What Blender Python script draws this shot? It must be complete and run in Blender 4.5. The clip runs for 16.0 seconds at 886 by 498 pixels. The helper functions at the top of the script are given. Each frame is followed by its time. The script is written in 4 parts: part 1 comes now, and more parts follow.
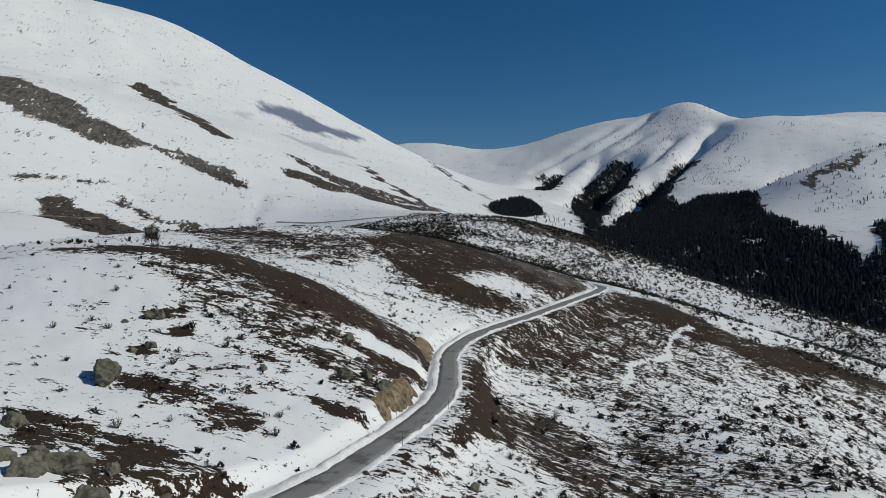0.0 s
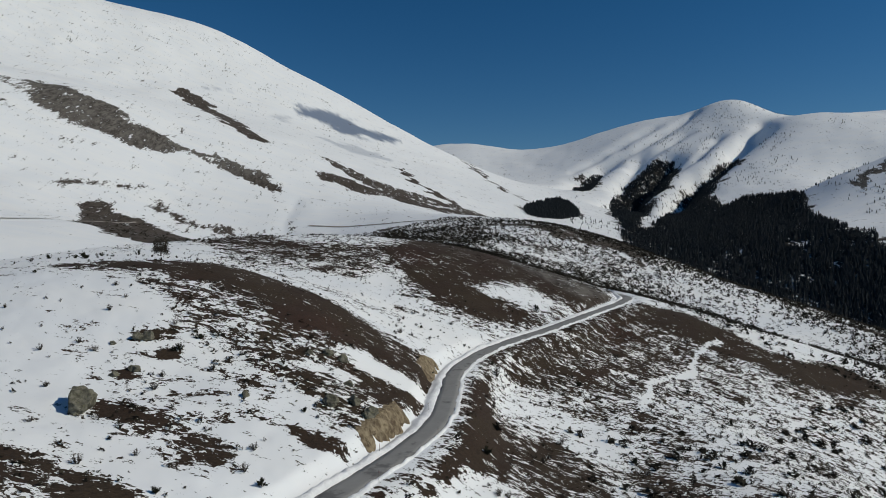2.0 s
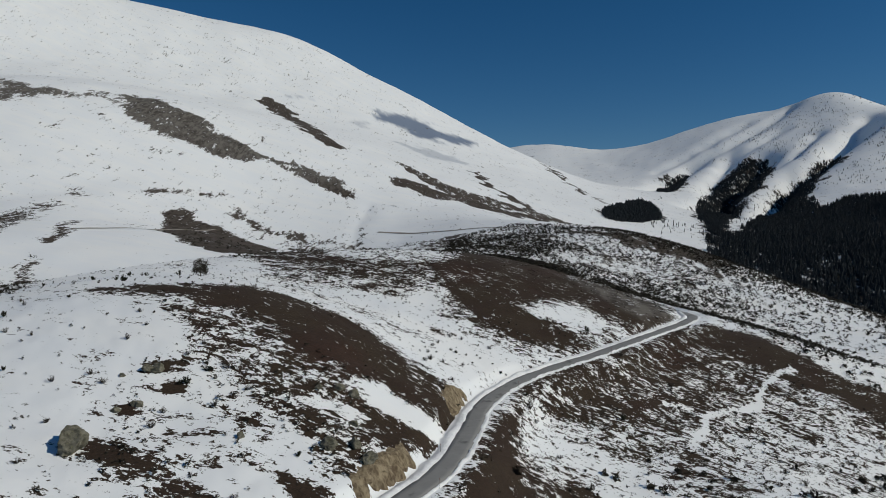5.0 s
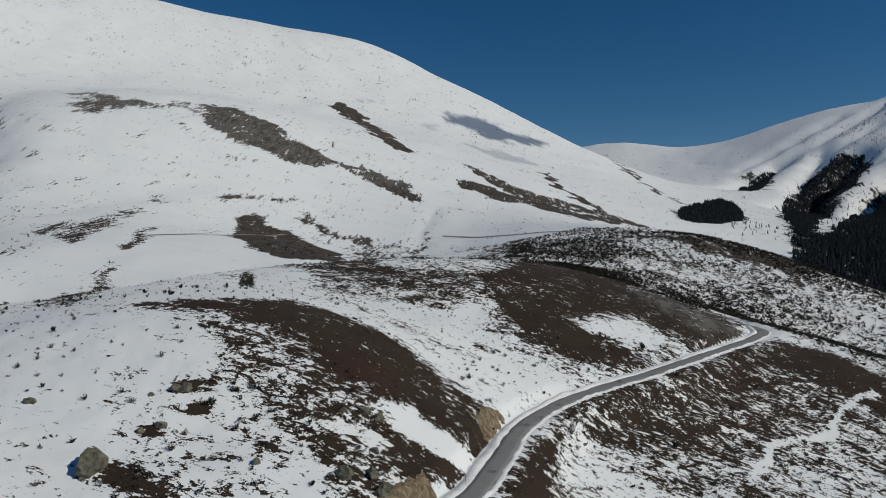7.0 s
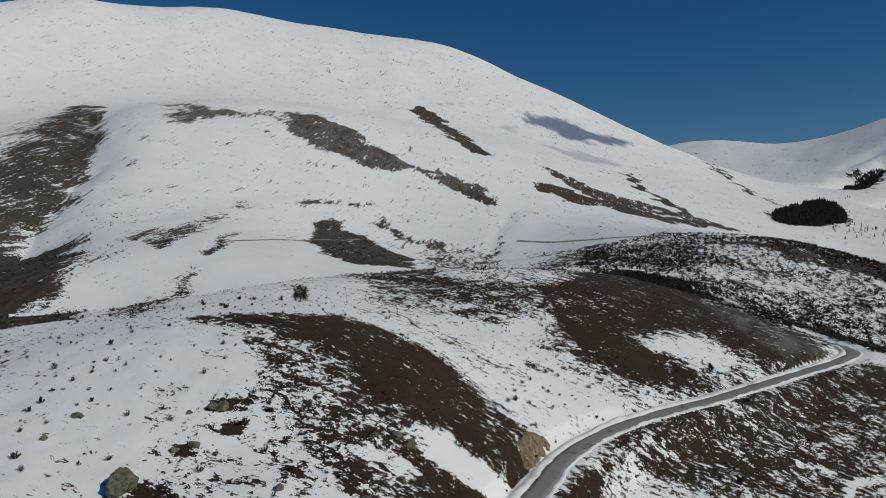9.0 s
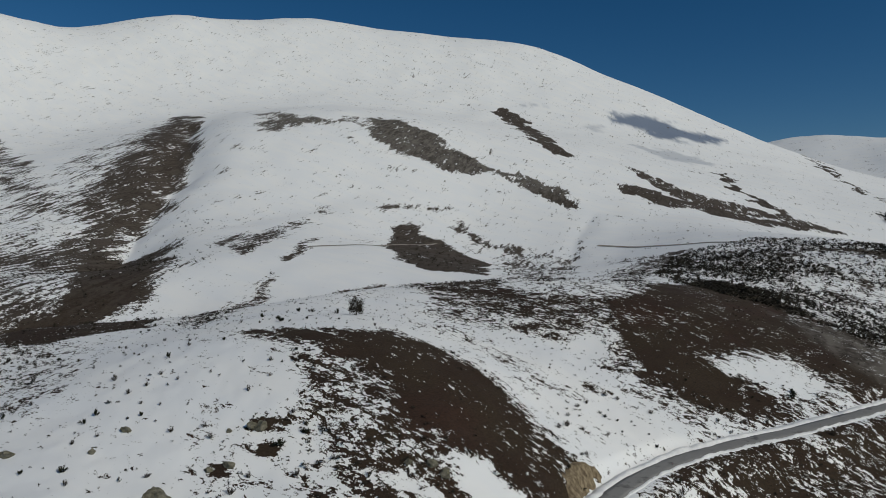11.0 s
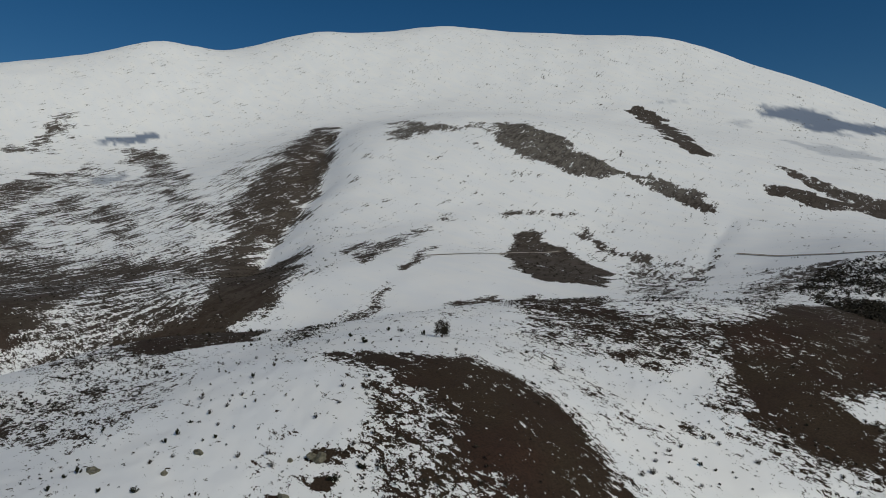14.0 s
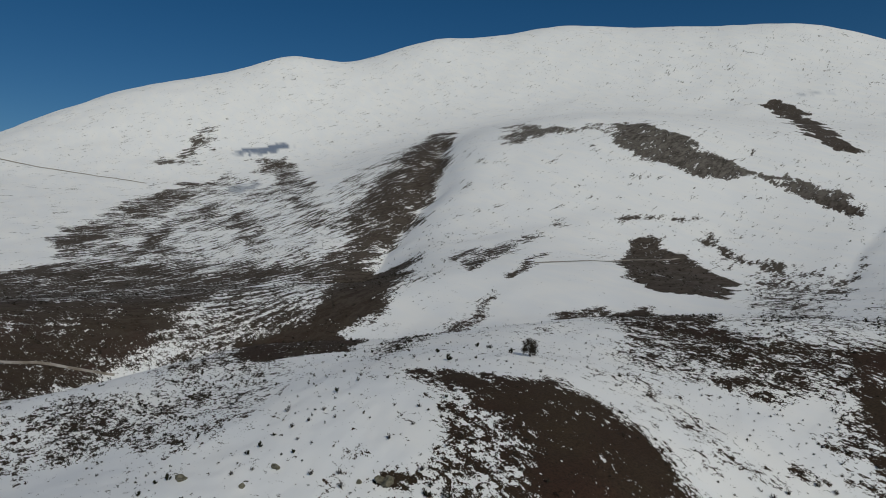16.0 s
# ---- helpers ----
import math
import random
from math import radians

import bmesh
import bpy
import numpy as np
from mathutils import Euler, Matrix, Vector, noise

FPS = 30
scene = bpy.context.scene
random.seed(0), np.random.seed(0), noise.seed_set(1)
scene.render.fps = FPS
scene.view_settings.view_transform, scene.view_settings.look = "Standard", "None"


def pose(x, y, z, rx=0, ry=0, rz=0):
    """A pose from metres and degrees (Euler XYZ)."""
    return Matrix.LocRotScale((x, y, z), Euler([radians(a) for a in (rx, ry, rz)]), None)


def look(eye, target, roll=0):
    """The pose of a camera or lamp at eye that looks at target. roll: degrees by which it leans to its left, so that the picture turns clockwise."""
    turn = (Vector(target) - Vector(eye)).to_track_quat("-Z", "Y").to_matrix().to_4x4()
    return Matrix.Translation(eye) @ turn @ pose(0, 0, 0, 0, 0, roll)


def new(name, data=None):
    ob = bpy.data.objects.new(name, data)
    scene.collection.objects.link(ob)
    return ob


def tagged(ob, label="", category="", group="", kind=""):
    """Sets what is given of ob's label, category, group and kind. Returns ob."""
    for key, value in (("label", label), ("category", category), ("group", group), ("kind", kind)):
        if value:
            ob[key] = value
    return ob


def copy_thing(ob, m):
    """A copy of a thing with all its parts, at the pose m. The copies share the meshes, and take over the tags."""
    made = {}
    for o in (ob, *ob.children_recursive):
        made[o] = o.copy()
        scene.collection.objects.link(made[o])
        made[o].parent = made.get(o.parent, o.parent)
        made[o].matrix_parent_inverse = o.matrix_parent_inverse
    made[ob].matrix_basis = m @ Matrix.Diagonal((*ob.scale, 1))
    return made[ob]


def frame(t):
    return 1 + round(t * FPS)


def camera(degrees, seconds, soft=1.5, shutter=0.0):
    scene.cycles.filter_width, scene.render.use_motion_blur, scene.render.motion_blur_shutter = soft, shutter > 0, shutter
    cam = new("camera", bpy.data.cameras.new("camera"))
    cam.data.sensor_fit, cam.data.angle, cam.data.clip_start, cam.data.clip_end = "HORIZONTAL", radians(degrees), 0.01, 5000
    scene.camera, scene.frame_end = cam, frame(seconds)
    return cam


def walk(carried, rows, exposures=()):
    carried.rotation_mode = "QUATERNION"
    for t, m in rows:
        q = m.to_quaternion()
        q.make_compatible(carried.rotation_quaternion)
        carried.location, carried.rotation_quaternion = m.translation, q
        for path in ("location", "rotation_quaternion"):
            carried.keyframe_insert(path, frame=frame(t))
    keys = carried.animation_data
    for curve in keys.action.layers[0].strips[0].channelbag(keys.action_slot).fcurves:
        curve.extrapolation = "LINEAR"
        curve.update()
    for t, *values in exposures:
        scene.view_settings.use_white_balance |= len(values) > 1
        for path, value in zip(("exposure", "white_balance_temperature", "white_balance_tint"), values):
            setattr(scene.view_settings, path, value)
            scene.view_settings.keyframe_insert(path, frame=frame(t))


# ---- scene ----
# -- camera and its flight --
cam = camera(69.5, 16.0, soft=0.85)
PATH = [
    (0, -2.85, -1.61, -1.22, -0.88, -1.01, -0.01),
    (0.5, 0.00, 0.00, 0.00, -0.00, -1.00, 0.01),
    (1, 2.86, 1.66, 1.25, 0.88, -1.01, -0.00),
    (1.5, 5.67, 3.36, 2.50, 1.76, -1.01, -0.01),
    (2, 8.44, 5.12, 3.72, 2.62, -1.00, -0.02),
    (2.5, 11.20, 6.89, 4.97, 3.50, -0.99, -0.03),
    (3, 13.98, 8.67, 6.21, 4.43, -0.99, -0.04),
    (3.5, 16.70, 10.48, 7.48, 5.50, -0.98, -0.04),
    (4, 19.36, 12.35, 8.79, 6.88, -0.96, -0.04),
    (6.5, 31.99, 22.90, 14.85, 14.74, -0.87, 0.04),
    (7, 34.46, 25.10, 16.13, 16.45, -0.87, 0.08),
    (7.5, 36.93, 27.34, 17.42, 18.21, -0.86, 0.09),
    (8, 39.29, 29.65, 18.70, 20.02, -0.84, 0.08),
    (8.5, 41.64, 32.02, 19.93, 21.93, -0.81, 0.05),
    (9, 43.87, 34.36, 21.16, 23.82, -0.78, 0.02),
    (11.5, 53.53, 48.22, 27.23, 33.51, -0.68, 0.00),
    (12, 55.29, 51.09, 28.47, 35.51, -0.68, 0.01),
    (12.5, 57.05, 54.02, 29.72, 37.54, -0.66, -0.00),
    (13, 58.64, 56.97, 30.94, 39.50, -0.62, 0.01),
    (13.5, 60.12, 60.08, 32.19, 41.51, -0.58, 0.02),
    (14, 61.50, 63.31, 33.41, 43.58, -0.53, -0.01),
    (14.5, 62.74, 66.56, 34.62, 45.87, -0.50, -0.03),
    (15, 63.81, 69.75, 35.83, 48.65, -0.44, -0.03),
    (15.5, 64.82, 72.99, 37.09, 51.49, -0.37, -0.08),
    (16, 65.85, 76.28, 38.40, 54.31, -0.33, -0.15),
]
walk(cam, [(t, pose(x, y, z, 90 + pitch, roll, yaw)) for t, x, y, z, yaw, pitch, roll in PATH],
     [(0, -0.42, 6680, 6), (4, -0.47, 6680, 6), (8, -0.59, 6720, 6), (12, -0.72, 6780, 6), (16, -0.76, 6820, 6)])

# -- sky and sun --
SUN_AZIMUTH = 97.0      # degrees clockwise from +y
SUN_HEIGHT = 36.0
world = bpy.data.worlds.new("winter_sky")
scene.world = world
world.use_nodes = True
wn = world.node_tree.nodes
sky = wn.new("ShaderNodeTexSky")
sky.sky_type = "NISHITA"
sky.sun_disc = False
sky.sun_elevation = radians(SUN_HEIGHT)
sky.sun_rotation = radians(SUN_AZIMUTH)
sky.altitude = 1800
sky.air_density = 1.0
sky.dust_density = 0.0
sky.ozone_density = 3.0
wn["Background"].inputs["Strength"].default_value = 0.071
tone = wn.new("ShaderNodeHueSaturation")
tone.inputs["Saturation"].default_value = 1.33
tone.inputs["Hue"].default_value = 0.501
world.node_tree.links.new(sky.outputs["Color"], tone.inputs["Color"])
world.node_tree.links.new(tone.outputs["Color"], wn["Background"].inputs["Color"])
sun_data = bpy.data.lights.new("sun", "SUN")
sun_data.energy = 3.6
sun_data.angle = radians(0.55)
sun_data.color = (1.0, 0.955, 0.86)
sun = new("sun", sun_data)
sa, se = radians(SUN_AZIMUTH), radians(SUN_HEIGHT)
sun.matrix_world = look((0, 0, 0), (-math.sin(sa) * math.cos(se), -math.cos(sa) * math.cos(se), -math.sin(se)))


# -- materials --
class Nodes:
    """Short hand for building a node material."""

    def __init__(self, name):
        self.mat = bpy.data.materials.new(name)
        self.mat.use_nodes = True
        self.tree = self.mat.node_tree
        self.bsdf = self.tree.nodes["Principled BSDF"]
        self.bsdf.inputs["Specular IOR Level"].default_value = 0.25
        self.tex = self.tree.nodes.new("ShaderNodeNewGeometry").outputs["Position"]

    def put(self, socket, value):
        if isinstance(value, bpy.types.NodeSocket):
            self.tree.links.new(value, socket)
        else:
            socket.default_value = value

    def node(self, kind, out, sets=None, **ins):
        n = self.tree.nodes.new(kind)
        for key, value in (sets or {}).items():
            setattr(n, key, value)
        for key, value in ins.items():
            self.put(n.inputs[key.replace("_", " ")], value)
        return n.outputs[out]

    def math(self, op, a, b=0.0, clamp=False):
        n = self.tree.nodes.new("ShaderNodeMath")
        n.operation, n.use_clamp = op, clamp
        self.put(n.inputs[0], a)
        self.put(n.inputs[1], b)
        return n.outputs[0]

    def noise(self, scale, detail=6.0, rough=0.55, stretch=(1, 1, 1), turn=0.0, distortion=0.0):
        v = self.tree.nodes.new("ShaderNodeMapping")
        self.put(v.inputs["Vector"], self.tex)
        v.inputs["Rotation"].default_value = (0, 0, radians(turn))
        v.inputs["Scale"].default_value = stretch
        return self.node("ShaderNodeTexNoise", "Fac", None, Vector=v.outputs[0], Scale=scale, Detail=detail, Roughness=rough, Distortion=distortion)

    def streaks(self, scale, detail, rough, size, turn):
        """Noise drawn out along one direction of the plan."""
        v = self.tree.nodes.new("ShaderNodeMapping")
        v.vector_type = "TEXTURE"
        self.put(v.inputs["Vector"], self.tex)
        v.inputs["Rotation"].default_value = (0, 0, radians(turn))
        v.inputs["Scale"].default_value = size
        return self.node("ShaderNodeTexNoise", "Fac", None, Vector=v.outputs[0], Scale=scale, Detail=detail, Roughness=rough)

    def step(self, value, low, high):
        n = self.tree.nodes.new("ShaderNodeMapRange")
        n.interpolation_type = "SMOOTHSTEP"
        self.put(n.inputs["Value"], value)
        n.inputs["From Min"].default_value, n.inputs["From Max"].default_value = low, high
        return n.outputs[0]

    def mix(self, fac, a, b):
        n = self.tree.nodes.new("ShaderNodeMix")
        n.data_type = "RGBA"
        self.put(n.inputs[0], fac)
        for s, c in ((n.inputs[6], a), (n.inputs[7], b)):
            self.put(s, (*c, 1.0) if isinstance(c, tuple) else c)
        return n.outputs[2]

    def attribute(self, name):
        n = self.tree.nodes.new("ShaderNodeAttribute")
        n.attribute_name = name
        return n.outputs["Fac"]

    def random(self):
        return self.tree.nodes.new("ShaderNodeObjectInfo").outputs["Random"]

    def island(self):
        return self.tree.nodes.new("ShaderNodeNewGeometry").outputs["Random Per Island"]

    def finish(self, color, rough=0.9, bump=None, strength=0.3, distance=0.1):
        self.put(self.bsdf.inputs["Base Color"], (*color, 1.0) if isinstance(color, tuple) else color)
        self.put(self.bsdf.inputs["Roughness"], rough)
        if bump is not None:
            n = self.tree.nodes.new("ShaderNodeBump")
            n.inputs["Strength"].default_value, n.inputs["Distance"].default_value = strength, distance
            self.put(n.inputs["Height"], bump)
            self.put(self.bsdf.inputs["Normal"], n.outputs[0])
        return self.mat


def ground_material():
    m = Nodes("patchy_snow_over_turf")
    bare, cloud_shade = m.attribute("bare"), m.attribute("cloud_shade")
    grey = m.attribute("grey")
    # the mask says how much of the turf shows; the noise cuts it into ragged patches
    broad = m.noise(0.035, 3.0, 0.5)
    fine = m.noise(0.17, 4.0, 0.6, (0.75, 1.15, 1.0), 8, 0.5)
    lace = m.noise(0.62, 4.0, 0.62, (0.7, 1.2, 1.0), -6, 0.6)
    crumb = m.noise(2.3, 3.0, 0.6, (0.8, 1.1, 1.0))
    near_cut = None
    for cut, weight in ((broad, 0.8), (fine, 1.9), (lace, 2.3), (crumb, 1.2)):
        term = m.math("MULTIPLY", m.math("SUBTRACT", cut, 0.5), weight)
        near_cut = term if near_cut is None else m.math("ADD", near_cut, term)
    # coarser noise with distance, sized to show from the camera; streaks combed by wind
    combed = m.streaks(0.11, 4.0, 0.6, (3.0, 0.8, 2.0), 102)
    tongues = m.noise(0.018, 3.0, 0.55)
    flecks = m.noise(0.30, 5.0, 0.65)
    far_cut = None
    for cut, weight in ((combed, 2.3), (tongues, 1.2), (flecks, 1.9)):
        term = m.math("MULTIPLY", m.math("SUBTRACT", cut, 0.5), weight)
        far_cut = term if far_cut is None else m.math("ADD", far_cut, term)
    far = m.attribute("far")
    cuts = m.math("ADD", m.math("MULTIPLY", near_cut, m.math("SUBTRACT", 1.0, far)), m.math("MULTIPLY", far_cut, far))
    level = m.math("ADD", bare, cuts)
    crisp, faded = m.step(level, 0.48, 0.535), m.step(level, 0.40, 0.63)
    soil = m.math("ADD", m.math("MULTIPLY", crisp, m.math("SUBTRACT", 1.0, far)), m.math("MULTIPLY", faded, far))
    tone = m.noise(0.05, 5.0, 0.6)
    grit = m.noise(1.7, 8.0, 0.7)
    earth = m.mix(m.step(tone, 0.35, 0.65), (0.043, 0.025, 0.016), (0.052, 0.035, 0.021))
    earth = m.mix(m.math("MULTIPLY", m.step(m.noise(0.02, 3.0), 0.55, 0.7), 0.6), earth, (0.056, 0.025, 0.017))
    earth = m.mix(m.step(grit, 0.35, 0.75), earth, (0.010, 0.008, 0.006))
    earth = m.mix(m.math("MULTIPLY", m.step(m.noise(3.1, 5.0, 0.7), 0.58, 0.72), 0.5), earth, (0.10, 0.08, 0.05))
    # far turf greys with distance: greyish ground and haze put into its colour
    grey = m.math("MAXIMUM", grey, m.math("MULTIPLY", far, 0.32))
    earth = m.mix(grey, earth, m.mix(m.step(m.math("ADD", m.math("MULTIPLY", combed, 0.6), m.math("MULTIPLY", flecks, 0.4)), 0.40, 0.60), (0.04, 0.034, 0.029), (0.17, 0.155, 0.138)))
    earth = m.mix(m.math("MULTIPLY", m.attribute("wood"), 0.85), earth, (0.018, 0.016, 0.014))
    drift = m.noise(0.035, 6.0, 0.6, (0.5, 1.3, 0.3), 12)
    snow = m.mix(m.step(drift, 0.35, 0.7), (0.83, 0.845, 0.865), (0.875, 0.875, 0.87))
    snow = m.mix(m.math("MULTIPLY", m.step(m.noise(0.9, 7.0, 0.75), 0.6, 0.75), m.math("MULTIPLY", m.math("SUBTRACT", 1.0, far), 0.25)), snow, (0.60, 0.57, 0.53))
    # cloud shadows on the massif, put into the snow's colour as blue-grey
    snow = m.mix(m.math("MULTIPLY", cloud_shade, 0.92), snow, (0.14, 0.185, 0.27))
    bump = m.math("ADD", m.math("MULTIPLY", grit, m.math("ADD", m.math("MULTIPLY", soil, 0.8), 0.1)), m.math("MULTIPLY", m.math("SUBTRACT", 1.0, soil), 1.1))
    bump = m.math("MULTIPLY", bump, m.math("SUBTRACT", 1.0, m.math("MULTIPLY", far, 0.85)))
    rough = m.math("ADD", 0.55, m.math("MULTIPLY", soil, 0.4))
    return m.finish(m.mix(soil, snow, earth), rough, bump, 0.6, 0.35)


GROUND = ground_material()


def asphalt_material():
    m = Nodes("worn_asphalt")
    col = m.mix(m.noise(0.35, 6.0, 0.6, (1, 1, 1)), (0.20, 0.197, 0.19), (0.30, 0.293, 0.283))
    col = m.mix(m.math("MULTIPLY", m.step(m.noise(0.16, 5.0, 0.6), 0.56, 0.66), 0.7), col, (0.085, 0.082, 0.08))
    col = m.mix(m.math("MULTIPLY", m.step(m.noise(25, 3.0), 0.5, 0.7), 0.25), col, (0.25, 0.24, 0.23))
    return m.finish(col, m.math("ADD", 0.6, m.math("MULTIPLY", m.noise(0.2), 0.3)), m.noise(30, 3.0), 0.2, 0.01)


ASPHALT = asphalt_material()


# -- the lie of the land: broad rounded forms fitted to the camera's view, grouped by range (x, y, reach, rise) --
LEVEL = -30.0
LAND_FIT_A = [
    (0, 60, 100, 90.6), (60, 60, 120, 14.6), (-23, 99, 70, -106.7), (50, 120, 90, 6.4), (-40, 110, 50, -69.4), (-60, 98, 60, 165.4),
    (-6, 138, 60, 18.9), (0, -100, 260, 151.0), (15, 143, 60, -26.5), (120, 100, 120, -143.9), (-23, 150, 50, 93.9), (-41, 143, 40, -0.5),
    (-68, 126, 50, 20.6), (44, 157, 60, -15.0), (-120, 60, 110, -77.2), (-67, 142, 50, -55.2), (1, 180, 60, -70.3), (79, 170, 90, 208.4),
    (-46, 170, 50, -43.4), (-115, 116, 70, -196.5), (-98, 143, 50, -9.3), (110, 170, 110, 27.9), (150, -100, 320, -123.4),
]
LAND_FIT_B = [
    (-149, 88, 70, 73.2), (-86, 169, 50, -10.8), (-116, 144, 60, 94.2), (-150, -60, 250, -61.2), (-49, 196, 70, 136.2), (-66, 196, 50, 44.4),
    (3, 216, 80, -97.8), (-159, 132, 70, 2.5), (11, 243, 60, 34.6), (-55, 239, 70, -165.5), (-25, 257, 80, 188.6), (82, 261, 120, -118.7),
    (28, 273, 90, -125.7), (-113, 242, 100, -48.3), (-179, 209, 120, 182.9), (156, 284, 120, -109.0), (55, 315, 80, 24.1), (-115, 289, 120, -23.4),
    (-263, 134, 130, -68.2), (10, 332, 120, 195.6), (-235, 211, 90, -151.3), (132, 329, 100, 101.3), (-206, 263, 100, 141.2),
]
LAND_FIT_C = [
    (82, 348, 120, -67.6), (190, 314, 100, 144.5), (-161, 316, 140, -151.3), (-321, 97, 170, 146.1), (-252, 240, 90, -88.3), (-292, 201, 90, 274.6),
    (225, 327, 130, -102.0), (-37, 404, 210, -28.3), (-348, 149, 120, -174.6), (300, 300, 230, 152.8), (-331, 215, 110, -162.5), (-223, 381, 190, 59.7),
    (-344, 263, 150, 119.9), (-285, 341, 160, -128.7), (-453, 117, 250, 50.6), (221, 483, 230, -126.9), (-338, 404, 170, -54.9), (324, 453, 250, -18.1),
    (-4, 563, 260, 13.7), (-414, 364, 200, 1.9), (-278, 493, 200, 232.6), (-220, 573, 180, -52.9), (105, 619, 220, 81.9),
]
LAND_FIT_D = [
    (-498, 333, 200, -90.5), (331, 544, 200, 237.1), (-42, 628, 220, 169.1), (171, 615, 190, -177.5), (-167, 649, 200, -194.0), (298, 631, 200, -94.6),
    (-600, 291, 290, 44.2), (-521, 457, 290, 47.1), (236, 699, 170, 114.0), (-264, 675, 200, -42.7), (-684, 203, 360, -9.7), (183, 735, 210, 14.0),
    (-7, 758, 290, 45.1), (-387, 650, 290, 29.5), (-734, 104, 450, -143.8), (63, 796, 290, 143.6), (-729, 453, 330, 34.5), (-470, 777, 380, -155.1),
    (-121, 924, 360, 62.3), (519, 792, 440, -323.7), (-257, 948, 440, -248.9), (427, 901, 370, -77.6), (-844, 491, 400, -129.4),
]
LAND_FIT_E = [
    (-695, 699, 380, -25.0), (296, 1005, 470, 37.6), (174, 1084, 500, 0.8), (-894, 671, 440, 66.3), (-702, 897, 420, 57.2), (-1127, 210, 600, 88.9),
    (623, 1022, 370, 55.3), (-1096, 481, 440, -69.5), (-284, 1239, 570, -40.4), (-640, 1150, 590, 315.0), (779, 1099, 370, 166.2), (577, 1218, 390, -30.4),
    (-1434, 101, 600, 137.4), (819, 1253, 390, -3.4), (-485, 1442, 600, 174.8), (-1203, 1005, 600, 152.9), (833, 1479, 500, -41.8), (609, 1585, 590, 18.5),
    (537, 1820, 600, 20.7), (-1777, 599, 600, -259.5), (-790, 1817, 600, -211.8), (953, 1767, 590, 17.1), (1054, 1813, 150, 108.2),
]
LAND_FIT_F = [
    (316, 2074, 600, -6.1), (1204, 1897, 160, -131.0), (1286, 1843, 160, 205.3), (1303, 1892, 590, 95.7), (983, 2076, 590, -52.1), (-242, 2354, 600, -76.9),
    (1201, 2132, 530, -64.4), (-2434, 118, 600, 72.1), (706, 2396, 600, -97.0), (256, 2492, 600, 36.0), (-2501, 491, 600, 294.1), (-155, 2594, 600, 210.8),
    (-618, 2627, 600, 79.4), (-2449, 1100, 120, 52.2), (1473, 2318, 600, 172.9), (-1049, 2563, 150, 18.9), (-2233, 1622, 130, 30.5), (1530, 2341, 220, -150.9),
    (-2606, 912, 600, 405.2), (-1180, 2522, 160, 4.2), (-1874, 2082, 150, 22.9), (-875, 2713, 600, 284.4), (-2531, 1367, 600, -47.3),
]
LAND_FIT_G = [
    (-1250, 2660, 600, 334.8), (-1591, 2517, 600, 177.0), (503, 2955, 600, -31.8), (-2423, 1751, 600, 503.0), (-2020, 2233, 600, 424.6), (1605, 2765, 600, 230.2),
    (776, 3102, 600, 74.8), (1563, 3128, 200, 58.3), (1124, 3312, 600, 99.6), (1456, 3399, 600, -89.7), (1467, 3665, 150, 110.1), (1752, 3704, 600, 14.8),
    (2496, 3498, 600, 610.7), (1282, 4102, 600, 461.7), (831, 4217, 600, 326.4), (-4434, 151, 600, 352.0), (524, 4467, 600, -303.9), (-109, 4497, 600, 699.6),
    (-4324, 1450, 600, 419.5), (-1054, 4477, 600, 92.9), (-3199, 3457, 600, 450.8), (-2062, 4267, 600, 372.8), (2829, 3997, 600, -9.0),
]
LAND_FIT_H = [
    (2098, 4425, 600, 5.4), (1387, 4697, 600, 89.1),
]


# ravines cut into the slopes: depth, half width, line
RAVINES = [
    (60, 55, [(695, 3337), (562, 3219), (437, 2951)]),  # far west
    (95, 62, [(957, 3135), (748, 2868), (588, 2437)]),  # far mid
    (90, 60, [(1370, 3120), (1184, 2935), (919, 2709), (669, 2304)]),  # far east
    (45, 45, [(870, 3330), (760, 3120), (660, 2900)]),  # far upper
    (28, 34, [(1253, 3694), (893, 3445), (694, 3372)]),  # far side gully
    (24, 30, [(1034, 3674), (758, 3529), (532, 3384)]),  # far side gully
    (30, 32, [(1233, 3249), (1045, 3039), (950, 2996)]),  # far side gully
    (20, 28, [(1138, 3446), (949, 3320), (838, 3231)]),  # far side gully
    (45, 42, [(1467, 3301), (1330, 3135), (1236, 3040)]),  # far side gully
    (26, 42, [(-1220, 1008), (-887, 728), (-777, 590), (-614, 443)]),  # ravine
    (2.5, 14, [(-273, 1022), (-253, 882), (-202, 730)]),  # east gully
]

# road centre line: x, y, z
ROAD = [(-62, 52, -42.0), (-41, 76, -42.0), (-23, 101, -41.8), (-14.5, 119, -41.7), (-6, 140, -41.6), (0, 163, -41.5), (1.8, 190, -41.2), (3.0, 214, -40.5),
        (10.5, 239, -39.2), (25, 263, -37.6), (44, 289, -36.0), (66, 323, -34.0), (84, 350, -32.4), (93, 366, -31.6), (98, 378, -31.0), (96, 391, -30.2), (84, 402, -29.0)]
ROAD_HALF = 2.9


